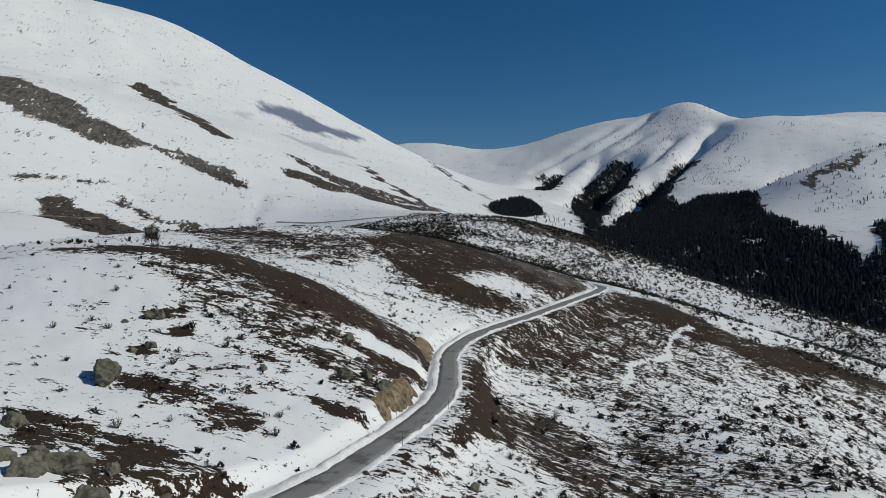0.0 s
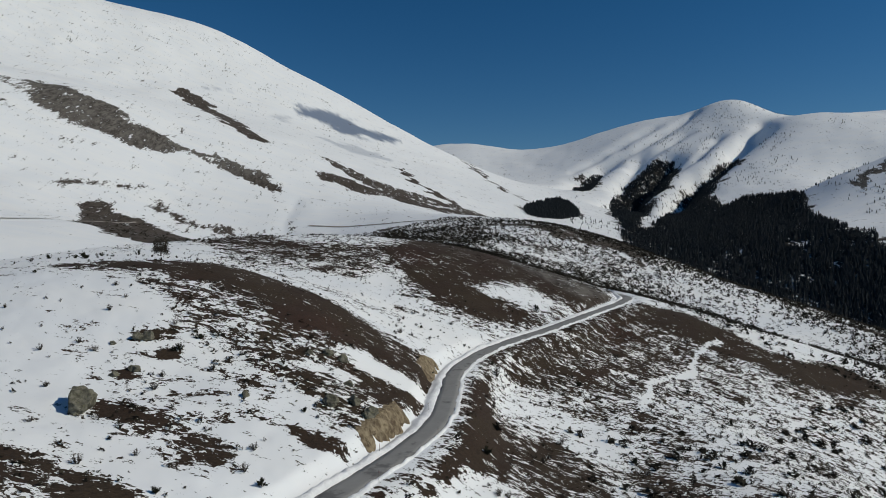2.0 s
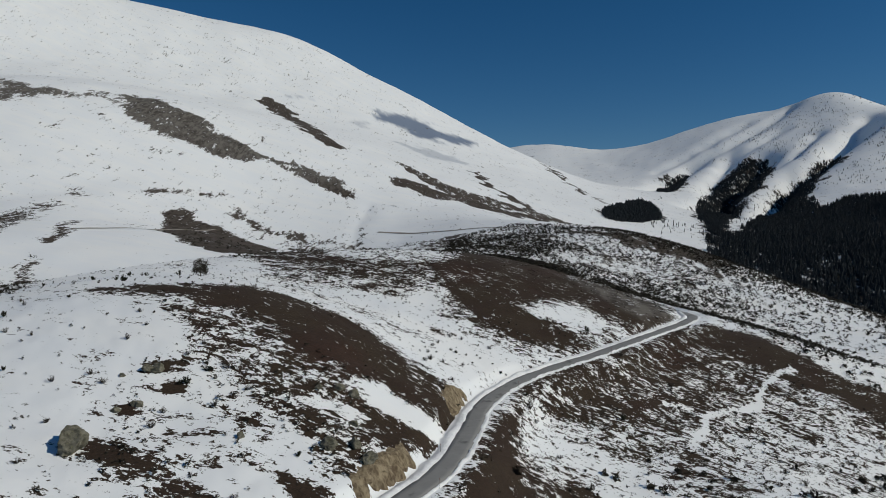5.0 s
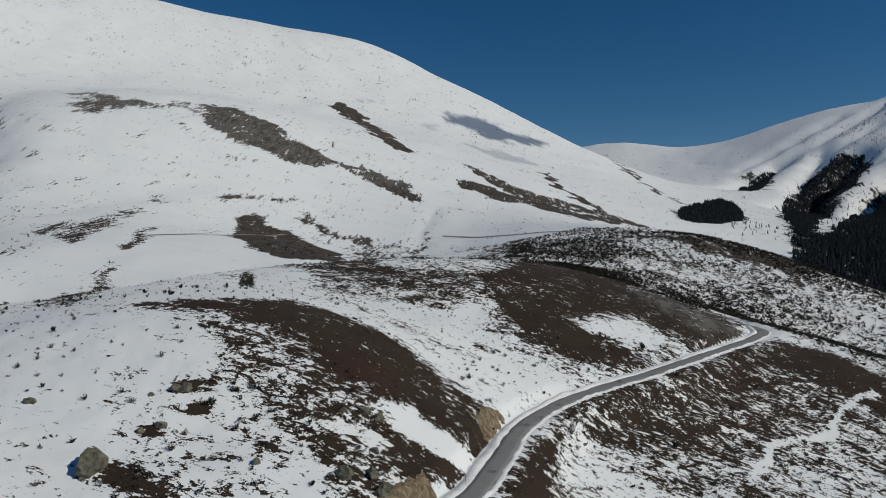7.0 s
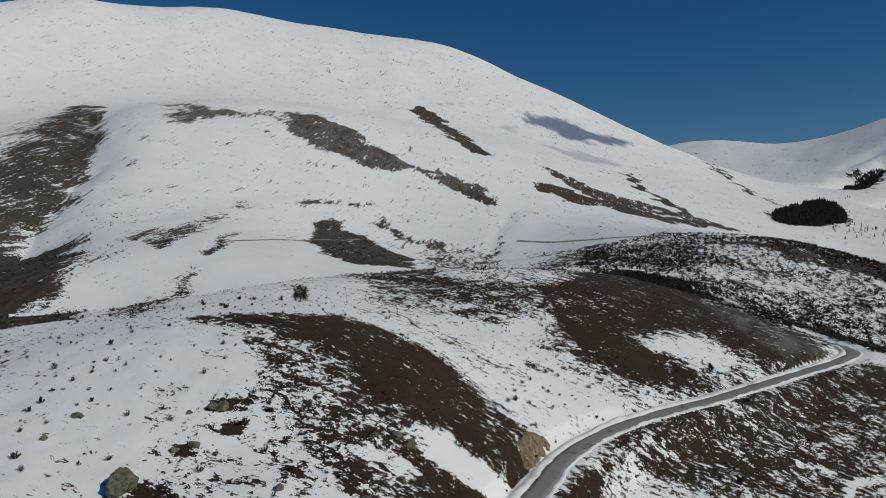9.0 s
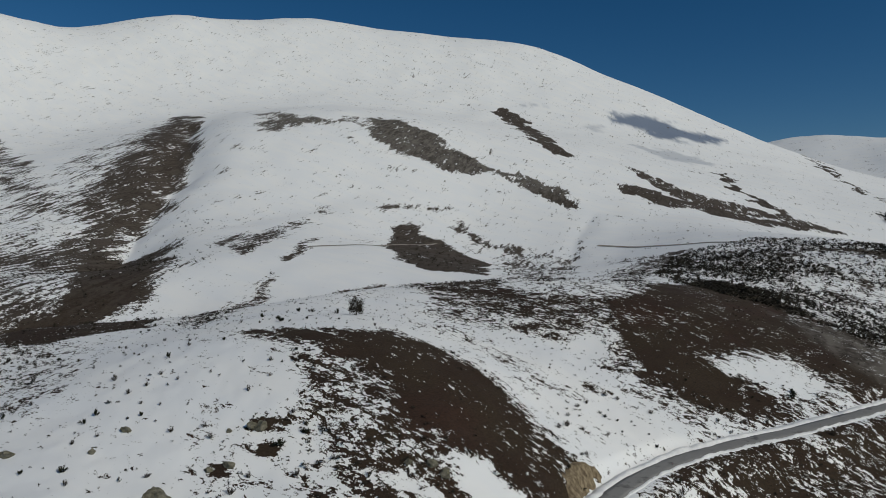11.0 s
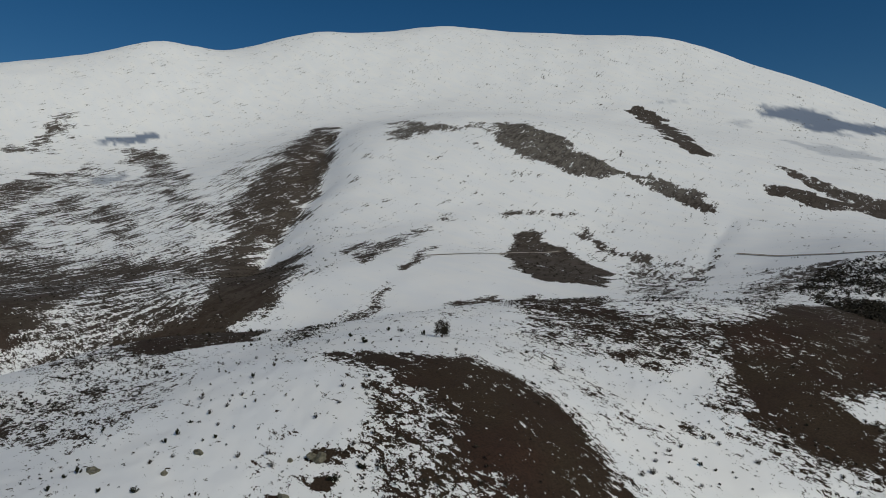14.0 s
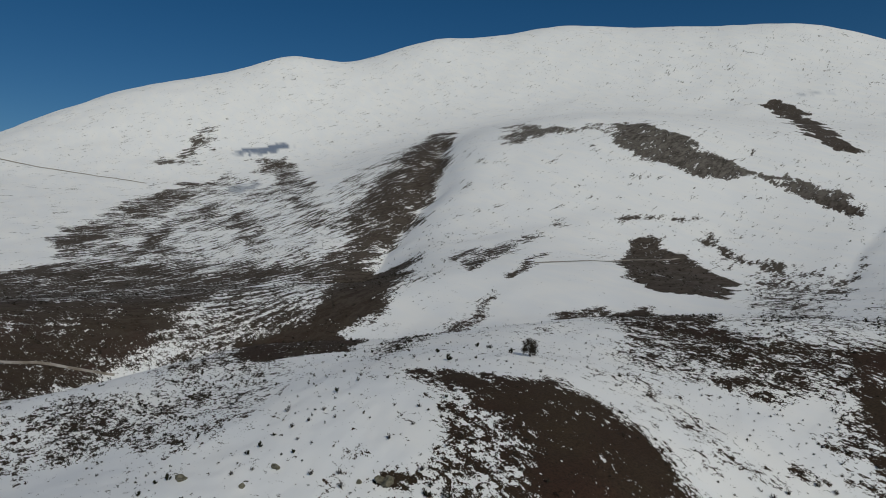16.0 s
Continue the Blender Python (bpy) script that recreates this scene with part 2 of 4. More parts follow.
def smooth_line(points, step):
    """Points along a soft curve through the given ones."""
    pts = [Vector(q) for q in points]
    out = []
    for i in range(len(pts) - 1):
        a, b = pts[i], pts[i + 1]
        before, after = pts[max(i - 1, 0)], pts[min(i + 2, len(pts) - 1)]
        ta, tb = (b - before) * 0.5, (after - a) * 0.5
        n = max(2, int((b - a).length / step))
        for k in range(n):
            u = k / n
            out.append(a * (2 * u**3 - 3 * u**2 + 1) + ta * (u**3 - 2 * u**2 + u) + b * (3 * u**2 - 2 * u**3) + tb * (u**3 - u**2))
    return np.array(out + [pts[-1]])


ROAD_LINE = smooth_line(ROAD, 2.0)


def lattice(ix, iy, seed):
    """A repeatable random number for each whole x and y."""
    n = (ix.astype(np.int64) * 374761393 + iy.astype(np.int64) * 668265263 + seed * 974711) & 0x7FFFFFFF
    n = ((n ^ (n >> 13)) * 1274126177) & 0x7FFFFFFF
    return ((n ^ (n >> 16)) & 0xFFFF) / 65535.0


def ripple(x, y, size, seed):
    """Smooth noise between -1 and 1."""
    x, y = x / size, y / size
    ix, iy = np.floor(x), np.floor(y)
    u, v = x - ix, y - iy
    u, v = u * u * u * (u * (u * 6 - 15) + 10), v * v * v * (v * (v * 6 - 15) + 10)
    a, b = lattice(ix, iy, seed), lattice(ix + 1, iy, seed)
    c, d = lattice(ix, iy + 1, seed), lattice(ix + 1, iy + 1, seed)
    return 2 * ((a * (1 - u) + b * u) * (1 - v) + (c * (1 - u) + d * u) * v) - 1


def fractal(x, y, size, seed, octaves=4):
    out, gain = np.zeros_like(x), 1.0
    for k in range(octaves):
        out += gain * ripple(x * math.cos(k) - y * math.sin(k), x * math.sin(k) + y * math.cos(k), size / 2**k, seed + k)
        gain *= 0.5
    return out


def soft(v, low, high):
    u = np.clip((v - low) / (high - low), 0, 1)
    return u * u * (3 - 2 * u)


def along(x, y, line):
    """Distance from each place to a line, the height of its nearest point and the side of it (+ on the left of its way)."""
    best, height, side = np.full(x.shape, 1e9), np.zeros(x.shape), np.ones(x.shape)
    for a, b in zip(line[:-1], line[1:]):
        d = b - a
        u = np.clip(((x - a[0]) * d[0] + (y - a[1]) * d[1]) / (d[0] ** 2 + d[1] ** 2 + 1e-9), 0, 1)
        r = np.hypot(x - a[0] - u * d[0], y - a[1] - u * d[1])
        near = r < best
        best = np.where(near, r, best)
        height = np.where(near, (a[2] + u * d[2]) if len(a) > 2 else u, height)
        side = np.where(near, np.sign(d[0] * (y - a[1]) - d[1] * (x - a[0])), side)
    return best, height, side


def land(x, y):
    """Height of the open land, before the road was cut into it."""
    z = np.full(x.shape, LEVEL)
    for forms in (LAND_FIT_A, LAND_FIT_B, LAND_FIT_C, LAND_FIT_D, LAND_FIT_E, LAND_FIT_F, LAND_FIT_G, LAND_FIT_H):
        for fx, fy, reach, rise in forms:
            z += rise * np.exp(-((x - fx) ** 2 + (y - fy) ** 2) / (2 * reach * reach))
    for deep, wide, line in RAVINES:
        pts = np.array(line, float)
        near = (x > pts[:, 0].min() - 4 * wide) & (x < pts[:, 0].max() + 4 * wide) & (y > pts[:, 1].min() - 4 * wide) & (y < pts[:, 1].max() + 4 * wide)
        if near.any():
            r = along(x[near], y[near], pts)[0] + 0.25 * wide * fractal(x[near], y[near], 2.5 * wide, 77)
            z[near] -= deep * np.exp(-np.abs(r / wide) ** 1.5)
    far = np.hypot(x - 20, y - 20)
    rough = soft(far, 60, 900)
    broad, close = fractal(x, y, 90, 5, 2), 1 - soft(far, 250, 800)
    z += broad * (0.9 + 1.2 * rough) + ((fractal(x, y, 90, 5) - broad) * (0.9 + 1.2 * rough) + fractal(x, y, 14, 11) * 0.35) * close
    z += soft(far, 900, 2600) * fractal(x, y, 420, 21) * 6
    return z


def height(x, y):
    """Height of the ground as it lies, with the road's bench and its cut."""
    x, y = np.asarray(x, float), np.asarray(y, float)
    z = land(x, y)
    close = (x > -90) & (x < 140) & (y > 20) & (y < 430)
    if close.any():
        r, rz, side = along(x[close], y[close], ROAD_LINE)
        own = z[close]
        cut = own > rz
        w = np.where(cut, soft(r, ROAD_HALF + 2.2, ROAD_HALF + 6.5), soft(r, ROAD_HALF + 0.8, ROAD_HALF + 14))
        z[close] = (rz - 0.25) * (1 - w) + own * w
    return z

# -- where the snow has gone, and painted cloud shade, traced from the camera's view: (what, how much, soft edge in metres, outline) --
COVER_EXTRA = [
    ("bare", 0.24, 8.5, [(-87, 153), (-72, 179), (-47, 171), (-22, 169), (-20, 131), (-34, 114), (-56, 104), (-72, 128)]),  # speckled hillside
    ("bare", -0.15, 9.8, [(-187, 161), (-115, 182), (-77, 181), (-64, 170), (-77, 161), (-78, 141), (-66, 119), (-83, 104)]),  # clean snow
    ("bare", 0.36, 14.4, [(-480, 204), (-478, 262), (-179, 175), (-132, 130), (-136, 108)]),  # left scrub
    ("bare", -0.4, 68.3, [(-978, 874), (-757, 1068), (-630, 1028), (-663, 859), (-792, 750)]),  # massif smear
    ("bare", -0.12, 50.4, [(-700, 633), (-596, 868), (-380, 922), (-244, 802), (-107, 341), (-357, 443)]),  # massif lower smear
    ("bare", 0.6, 11.2, [(-113, 291), (-74, 314), (-16, 325), (-14, 304), (-51, 293), (-88, 268)]),  # streaks under crest
]
COVER_EXTRA_B = [
    ("bare", 0.58, 25.2, [(-69, 733), (-1, 747), (66, 682), (30, 600), (-27, 589)]),  # ridge dark
    ("bare", 0.9, 11.4, [(251, 688), (294, 621), (326, 536), (324, 453), (315, 441), (315, 519), (285, 603)]),  # valley slope edge
]
COVER_HILL = [
    ("bare", 0.64, 6.0, [(-95, 191), (-70, 202), (-47, 200), (-33, 199), (-23, 186), (-30, 175), (-37, 170), (-49, 170), (-58, 175), (-70, 178), (-83, 180)]),  # streaky side of the brown hill
    ("bare", 0.64, 4.2, [(-52, 167), (-47, 176), (-33, 185), (-21, 175), (-11, 172), (-6, 177), (-5, 167), (-10, 157), (-16, 159), (-22, 167), (-31, 168), (-39, 167), (-48, 163)]),  # flecked foot of the brown hill
    ("bare", 1.04, 3.6, [(-117, 192), (-106, 200), (-87, 211), (-76, 224), (-64, 225), (-52, 226), (-39, 223), (-25, 209), (-13, 203), (-5, 210), (-5, 199), (-8, 187), (-14, 187), (-23, 193), (-32, 194), (-38, 193), (-46, 195), (-57, 197), (-71, 197), (-83, 192), (-96, 191)]),  # brown crown
]
COVER_HILL_B = [
    ("bare", 1.04, 2.4, [(-20, 172), (-15, 175), (-6, 175), (-5, 168), (-9, 158), (-13, 155), (-19, 162)]),  # turf above the cut
    ("bare", 0.64, 3.2, [(-35, 160), (-29, 163), (-19, 166), (-14, 157), (-14, 146), (-18, 141), (-22, 138), (-24, 144), (-28, 150), (-35, 155)]),  # turf by rocks
    ("bare", 1, 1.8, [(-76, 160), (-68, 165), (-63, 163), (-68, 158), (-73, 157)]),  # upper bush patch
    ("bare", 1, 1.8, [(-65, 154), (-63, 159), (-61, 159), (-59, 155), (-61, 152), (-63, 150)]),  # bush patch
    ("bare", 1, 1.6, [(-69, 141), (-66, 144), (-63, 142), (-64, 138), (-66, 138)]),  # turf by boulder
]
COVER_HILL_C = [
    ("bare", 0.66, 3.4, [(-65, 122), (-63, 129), (-58, 133), (-54, 128), (-47, 126), (-46, 120), (-51, 119), (-58, 120)]),  # heather
    ("bare", 0.95, 3.2, [(-44, 114), (-45, 123), (-41, 124), (-35, 121), (-33, 115), (-42, 110)]),  # red turf
    ("bare", 1.04, 2.0, [(-29, 134), (-23, 134), (-19, 132), (-19, 129), (-23, 127)]),  # turf strip
    ("bare", 0.58, 3.2, [(-49, 154), (-44, 153), (-36, 150), (-36, 147), (-43, 147), (-46, 149)]),  # fleck strip
    ("bare", 0.7, 2.4, [(-73, 102), (-69, 105), (-62, 105), (-54, 103), (-47, 104), (-39, 99), (-33, 98), (-32, 95), (-45, 83), (-49, 81), (-57, 89), (-63, 87)]),  # foreground turf
]
COVER_ROADSIDE = [
    ("bare", 0.5, 13.3, [(2, 168), (27, 254), (95, 350), (155, 330), (240, 323), (168, 201), (-19, 87), (-10, 116)]),  # right slope
    ("bare", 0.98, 9.1, [(6, 177), (11, 232), (27, 264), (53, 302), (84, 348), (91, 346), (64, 303), (31, 254), (17, 222), (13, 189)]),  # verge turf
    ("bare", 0.82, 17.4, [(23, 258), (79, 336), (105, 350), (140, 344), (135, 328), (103, 296), (70, 271), (40, 248)]),  # brown below bend
    ("bare", 0.3, 7.4, [(13, 219), (24, 242), (35, 220), (53, 212), (54, 185), (34, 191), (17, 197)]),  # snow field
    ("bare", 0.72, 5.3, [(7, 178), (18, 175), (37, 189), (61, 163), (64, 138), (29, 124), (17, 135), (8, 150)]),  # brown diagonal
]
COVER_ROADSIDE_B = [
    ("bare", 0.36, 4.2, [(-11, 122), (1, 139), (14, 142), (26, 137), (23, 121), (-13, 101)]),  # snow by road
    ("bare", 1.05, 6.6, [(98, 353), (119, 355), (156, 332), (210, 322), (240, 323), (230, 309), (169, 302), (122, 321)]),  # crest turf
    ("bare", 0.38, 14.9, [(80, 241), (137, 292), (176, 290), (208, 279), (172, 232), (82, 175), (73, 204)]),  # low snow
]
COVER_MIDDLE = [
    ("bare", 0.27, 17, [(-100, 255), (-81, 329), (-40, 396), (9, 582), (93, 387), (89, 359), (38, 291), (-6, 222), (-22, 236), (-56, 248)]),  # mixed shoulder
    ("bare", 0.98, 19.1, [(-29, 352), (-22, 553), (14, 516), (57, 407), (86, 387), (88, 364), (65, 332), (37, 312), (11, 312), (-17, 308), (-32, 322)]),  # brown shoulder
    ("bare", 0.85, 10.6, [(-21, 298), (10, 352), (43, 358), (46, 299), (36, 289), (15, 275), (-4, 280)]),  # shoulder lower
    ("bare", -0.08, 10, [(-73, 278), (-31, 314), (-19, 300), (-24, 270), (-35, 253), (-48, 263)]),  # snow bowl
    ("bare", -0.02, 8.4, [(-32, 234), (-9, 262), (15, 263), (-3, 229), (-17, 230)]),  # lower bowl
]
COVER_MIDDLE_B = [
    ("bare", 0.78, 9.2, [(-299, 445), (-246, 508), (-86, 338), (-32, 340), (-26, 322), (-70, 307), (-113, 309)]),  # crest streaks
    ("bare", 0.62, 8.6, [(-67, 311), (-29, 331), (-22, 314), (-49, 294)]),  # mound streaks
    ("grey", 0.75, 5.4, [(21, 401), (46, 404), (92, 384), (88, 358), (70, 344), (43, 363)]),  # scraped earth
]
COVER_RIDGE = [
    ("bare", 0.4, 32.4, [(-82, 579), (-73, 759), (-3, 778), (102, 728), (409, 1377), (175, 516), (74, 397), (34, 453), (-21, 543)]),  # shrub slope
    ("bare", 0.62, 27.0, [(-173, 794), (-77, 785), (-68, 662), (-49, 392)]),  # dark crest
    ("bare", 0.8, 13.8, [(36, 723), (104, 742), (331, 1318), (467, 1255), (451, 1208), (168, 644), (93, 689)]),  # far crest turf
]
COVER_MASSIF = [
    ("bare", 0.74, 44.4, [(-1102, 1066), (-1022, 1077), (-889, 1085), (-832, 1160), (-767, 1086), (-835, 1023), (-863, 948), (-908, 910), (-976, 953)]),  # thin grey head of the band
    ("bare", 0.97, 27.63, [(-839, 1132), (-766, 1192), (-693, 1189), (-624, 1166), (-552, 1151), (-443, 1138), (-359, 1112), (-308, 1088), (-292, 1050), (-329, 1032), (-377, 1050), (-419, 1083), (-487, 1096), (-507, 1046), (-533, 1030), (-573, 1019), (-608, 1018), (-651, 1026), (-697, 1037), (-742, 1053)]),  # grey band
    ("grey", 0.9, 54.4, [(-1439, 1340), (-928, 1128), (-796, 1234), (-566, 1178), (-453, 1159), (-327, 1114), (-340, 1063), (-414, 1071), (-502, 1037), (-599, 1004), (-733, 1033), (-824, 1011), (-912, 889)]),  # grey band stone
]
COVER_MASSIF_B = [
    ("bare", 1, 16.16, [(-930, 1934), (-903, 1972), (-822, 1933), (-728, 1852), (-550, 1544), (-457, 1376), (-421, 1348), (-409, 1315), (-441, 1298), (-483, 1322), (-554, 1408), (-759, 1754), (-851, 1846)]),  # upper strip
    ("bare", 0.95, 13.4, [(-296, 1250), (-294, 1298), (-255, 1278), (-209, 1273), (-157, 1283), (-107, 1297), (-55, 1290), (3, 1312), (17, 1295), (-30, 1206), (-88, 1219), (-134, 1199), (-170, 1177), (-220, 1178), (-258, 1183), (-280, 1204)]),  # east strip
    ("bare", 0.79, 14.2, [(-367, 1447), (-301, 1442), (-220, 1384), (-146, 1353), (-73, 1374), (0, 1377), (71, 1384), (60, 1342), (-7, 1297), (-86, 1292), (-155, 1266), (-225, 1297), (-298, 1359)]),  # shrub line
]
COVER_MASSIF_C = [
    ("bare", 1.02, 5.1, [(-217, 1790), (-165, 1724), (-91, 1512), (-28, 1421), (-5, 1375), (-13, 1340), (-52, 1386), (-105, 1473), (-164, 1613)]),  # stone line
    ("bare", 0.79, 7.5, [(-219, 4155), (-2, 2631), (115, 2134), (191, 1963), (179, 1889), (99, 2080), (-8, 2459)]),  # flank line
]
COVER_FOOT = [
    ("bare", 1.02, 11.4, [(-478, 759), (-486, 790), (-473, 821), (-459, 824), (-425, 790), (-390, 783), (-339, 753), (-291, 712), (-223, 568), (-241, 557), (-267, 549), (-305, 570), (-324, 569), (-413, 674)]),  # dark patch
    ("bare", 0.72, 14.2, [(-546, 811), (-531, 855), (-501, 888), (-466, 924), (-447, 918), (-469, 885), (-494, 861), (-522, 814)]),  # thin patches
    ("bare", 0.8, 16, [(-437, 864), (-426, 880), (-396, 859), (-354, 849), (-316, 848), (-290, 820), (-313, 799), (-359, 822), (-390, 831), (-420, 844)]),  # dark patch east
    ("bare", 0.49, 20.4, [(-317, 773), (-303, 850), (-271, 855), (-241, 841), (-60, 354), (-67, 341), (-82, 347)]),  # foot shrubs
]
COVER_FOOT_B = [
    ("bare", 0.68, 13, [(-191, 226), (-353, 378), (-349, 400), (-359, 430), (-362, 442), (-346, 424), (-333, 397), (-173, 233), (-157, 208)]),  # gully edge
    ("bare", 0.7, 13.8, [(-496, 495), (-531, 555), (-541, 606), (-576, 688), (-552, 683), (-476, 541), (-432, 478)]),  # west patches
    ("bare", 0.76, 9.4, [(-405, 482), (-430, 527), (-484, 618), (-434, 563), (-398, 500), (-393, 474)]),  # west patch low
    ("bare", 0.52, 13.2, [(-535, 504), (-561, 566), (-557, 586), (-509, 542), (-490, 490)]),  # west streak
    ("bare", 0.64, 11.8, [(-605, 747), (-597, 773), (-558, 763), (-565, 730)]),  # small patch
    ("bare", 0.54, 16.2, [(-839, 746), (-845, 789), (-828, 813), (-807, 783), (-805, 744)]),  # wind streak
    ("bare", 0.5, 17.8, [(-900, 835), (-895, 861), (-881, 880), (-864, 845)]),  # wind streak high
]
COVER_FOOT_C = [
    ("bare", 0.5, 18.2, [(-778, 989), (-768, 1043), (-737, 1030), (-739, 990)]),  # wind streak east
    ("bare", 0.59, 14.8, [(-813, 627), (-823, 667), (-778, 670), (-770, 655), (-791, 636)]),  # wind streak low
]
COVER_WEST = [
    ("bare", 0.38, 38.3, [(-1191, 684), (-1568, 1177), (-909, 745), (-721, 514), (-686, 372), (-833, 401), (-872, 490)]),  # ravine west
    ("bare", 0.86, 42.3, [(-1527, 1158), (-1468, 1222), (-982, 872), (-879, 758), (-792, 650), (-706, 521), (-564, 384), (-568, 342), (-738, 455), (-931, 599), (-1015, 710)]),  # ravine
    ("bare", 0.47, 64.7, [(-1301, 149), (-1546, 313), (-1590, 510), (-1106, 610), (-768, 537), (-713, 400), (-785, 265), (-968, 158)]),  # spur patches
    ("bare", 0.86, 30.5, [(-1005, 56), (-1024, 199), (-838, 298), (-717, 357), (-760, 487), (-763, 553), (-642, 460), (-517, 307), (-518, 229), (-476, 172), (-437, 116), (-254, 70)]),  # dark slope
]
COVER_WEST_B = [
    ("bare", 0.66, 24.2, [(-941, 301), (-844, 429), (-575, 402), (-458, 324), (-256, 167), (-478, 188)]),  # west hollow
    ("bare", 0.52, 22.7, [(-527, 181), (-694, 341), (-642, 460), (-512, 340), (-502, 264), (-478, 197)]),  # snow spur
    ("bare", 0.95, 25.5, [(-572, 400), (-641, 509), (-638, 543), (-481, 414), (-435, 348), (-440, 328)]),  # turf spur
    ("bare", 1.15, 77.4, [(-1820, 444), (-1973, 594), (-2039, 726), (-1913, 658), (-1779, 530)]),  # high patch
    ("bare", 0.95, 59.5, [(-1766, 698), (-1648, 788), (-1215, 679), (-1041, 580), (-1419, 635)]),  # mid patch
    ("bare", 0.5, 13.4, [(-209, 71), (-250, 107), (-187, 139), (-161, 110), (-155, 72)]),  # low scrub
]
# soft blue cloud shadows, painted onto the snow
COVER_CLOUD_SHADE = [
    ("cloud_shade", 1, 18.1, [(-594, 2123), (-545, 2233), (-456, 2284), (-358, 2287), (-288, 2327), (-238, 2313), (-289, 2212), (-351, 2145), (-418, 2111), (-481, 2140)]),  # cloud shade long
    ("cloud_shade", 0.4, 15.4, [(-458, 1910), (-398, 1945), (-315, 1952), (-243, 1910), (-266, 1772), (-350, 1807)]),  # cloud shade low
    ("cloud_shade", 0.35, 13.0, [(-621, 1968), (-598, 2042), (-568, 2038), (-584, 1972)]),  # cloud shade small
    ("cloud_shade", 0.45, 10.0, [(-885, 2024), (-820, 2069), (-790, 2072), (-839, 2015)]),  # cloud shade thin
    ("cloud_shade", 1, 7.2, [(-1819, 666), (-1842, 724), (-1840, 793), (-1813, 837), (-1792, 793), (-1802, 711)]),  # cloud shade west
    ("cloud_shade", 0.7, 10.3, [(-1529, 568), (-1548, 624), (-1475, 613), (-1420, 554)]),  # cloud shade west small
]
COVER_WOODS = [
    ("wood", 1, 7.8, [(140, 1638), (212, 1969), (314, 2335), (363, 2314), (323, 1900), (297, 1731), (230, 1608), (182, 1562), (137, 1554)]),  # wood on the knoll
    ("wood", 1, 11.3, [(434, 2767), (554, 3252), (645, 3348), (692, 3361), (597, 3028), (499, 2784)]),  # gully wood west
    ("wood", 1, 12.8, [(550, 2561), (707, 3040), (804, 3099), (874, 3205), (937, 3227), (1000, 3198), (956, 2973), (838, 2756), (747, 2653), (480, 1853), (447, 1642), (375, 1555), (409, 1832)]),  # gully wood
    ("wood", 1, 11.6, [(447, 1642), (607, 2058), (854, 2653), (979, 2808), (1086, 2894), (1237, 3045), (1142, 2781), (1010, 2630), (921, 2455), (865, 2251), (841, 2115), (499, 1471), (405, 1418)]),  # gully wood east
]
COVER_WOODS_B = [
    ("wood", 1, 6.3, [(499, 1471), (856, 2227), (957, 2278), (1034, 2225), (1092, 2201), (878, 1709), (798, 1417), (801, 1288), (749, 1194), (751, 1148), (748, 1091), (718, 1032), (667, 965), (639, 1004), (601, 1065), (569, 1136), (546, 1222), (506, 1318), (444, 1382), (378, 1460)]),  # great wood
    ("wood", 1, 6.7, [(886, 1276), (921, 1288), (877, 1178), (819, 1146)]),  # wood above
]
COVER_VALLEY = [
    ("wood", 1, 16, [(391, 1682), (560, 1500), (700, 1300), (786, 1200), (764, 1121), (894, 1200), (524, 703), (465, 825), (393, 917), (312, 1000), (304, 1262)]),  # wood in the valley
    ("bare", 0.66, 7, [(-253, 905), (-240, 880), (-222, 830), (-208, 760), (-196, 722), (-206, 716), (-222, 760), (-236, 830), (-252, 880)]),  # shrubs in the gully
]
COVER_DOME = [
    ("grey", 0.8, 23.8, [(897, 1793), (974, 1729), (1110, 1748), (1216, 1766), (1229, 1728), (1109, 1676), (991, 1680)]),  # stony dome
    ("bare", 0.95, 20, [(897, 1793), (974, 1729), (1110, 1748), (1216, 1766), (1229, 1728), (1109, 1676), (991, 1680)]),  # stony dome turf
]

COVER_ROADSIDE_C = [
    ("bare", 0.74, 7.4, [(22, 241), (44, 273), (74, 313), (96, 342), (123, 340), (155, 329), (161, 325), (117, 309), (100, 298), (82, 283), (83, 262), (60, 239), (49, 247), (31, 230), (23, 231)]),  # brown below bend
    ("bare", 1.04, 5.2, [(103, 355), (129, 349), (150, 338), (163, 329), (193, 334), (205, 328), (183, 316), (156, 313), (134, 316), (109, 326), (94, 334)]),  # crest turf
    ("bare", 1.04, 2.4, [(8, 197), (13, 221), (14, 189), (16, 174), (22, 169), (15, 145), (9, 142), (5, 139), (2, 131), (-2, 123), (6, 151), (7, 175)]),  # verge turf
]
COVER_ROADSIDE_D = [
    ("bare", 0.78, 4.0, [(18, 175), (32, 198), (37, 182), (45, 169), (48, 147), (49, 139), (30, 129), (26, 136), (21, 145), (16, 146)]),  # brown diagonal
    ("bare", 0.68, 4.4, [(54, 189), (65, 182), (61, 152), (64, 143), (49, 139), (48, 156)]),  # lower diagonal
    ("bare", 0.26, 4.6, [(15, 213), (22, 207), (35, 195), (44, 179), (52, 184), (56, 208), (50, 215), (35, 219), (28, 228)]),  # snow field
    ("bare", 0.3, 3.0, [(-2, 120), (7, 133), (20, 143), (25, 131), (26, 126), (0, 110), (-4, 112)]),  # snow by road
    ("bare", 0, 0.45, [(130, 329), (114, 307), (95, 284), (82, 267), (69, 233), (72, 234), (84, 264), (95, 280), (114, 304), (131, 326)]),  # sheep trail
]
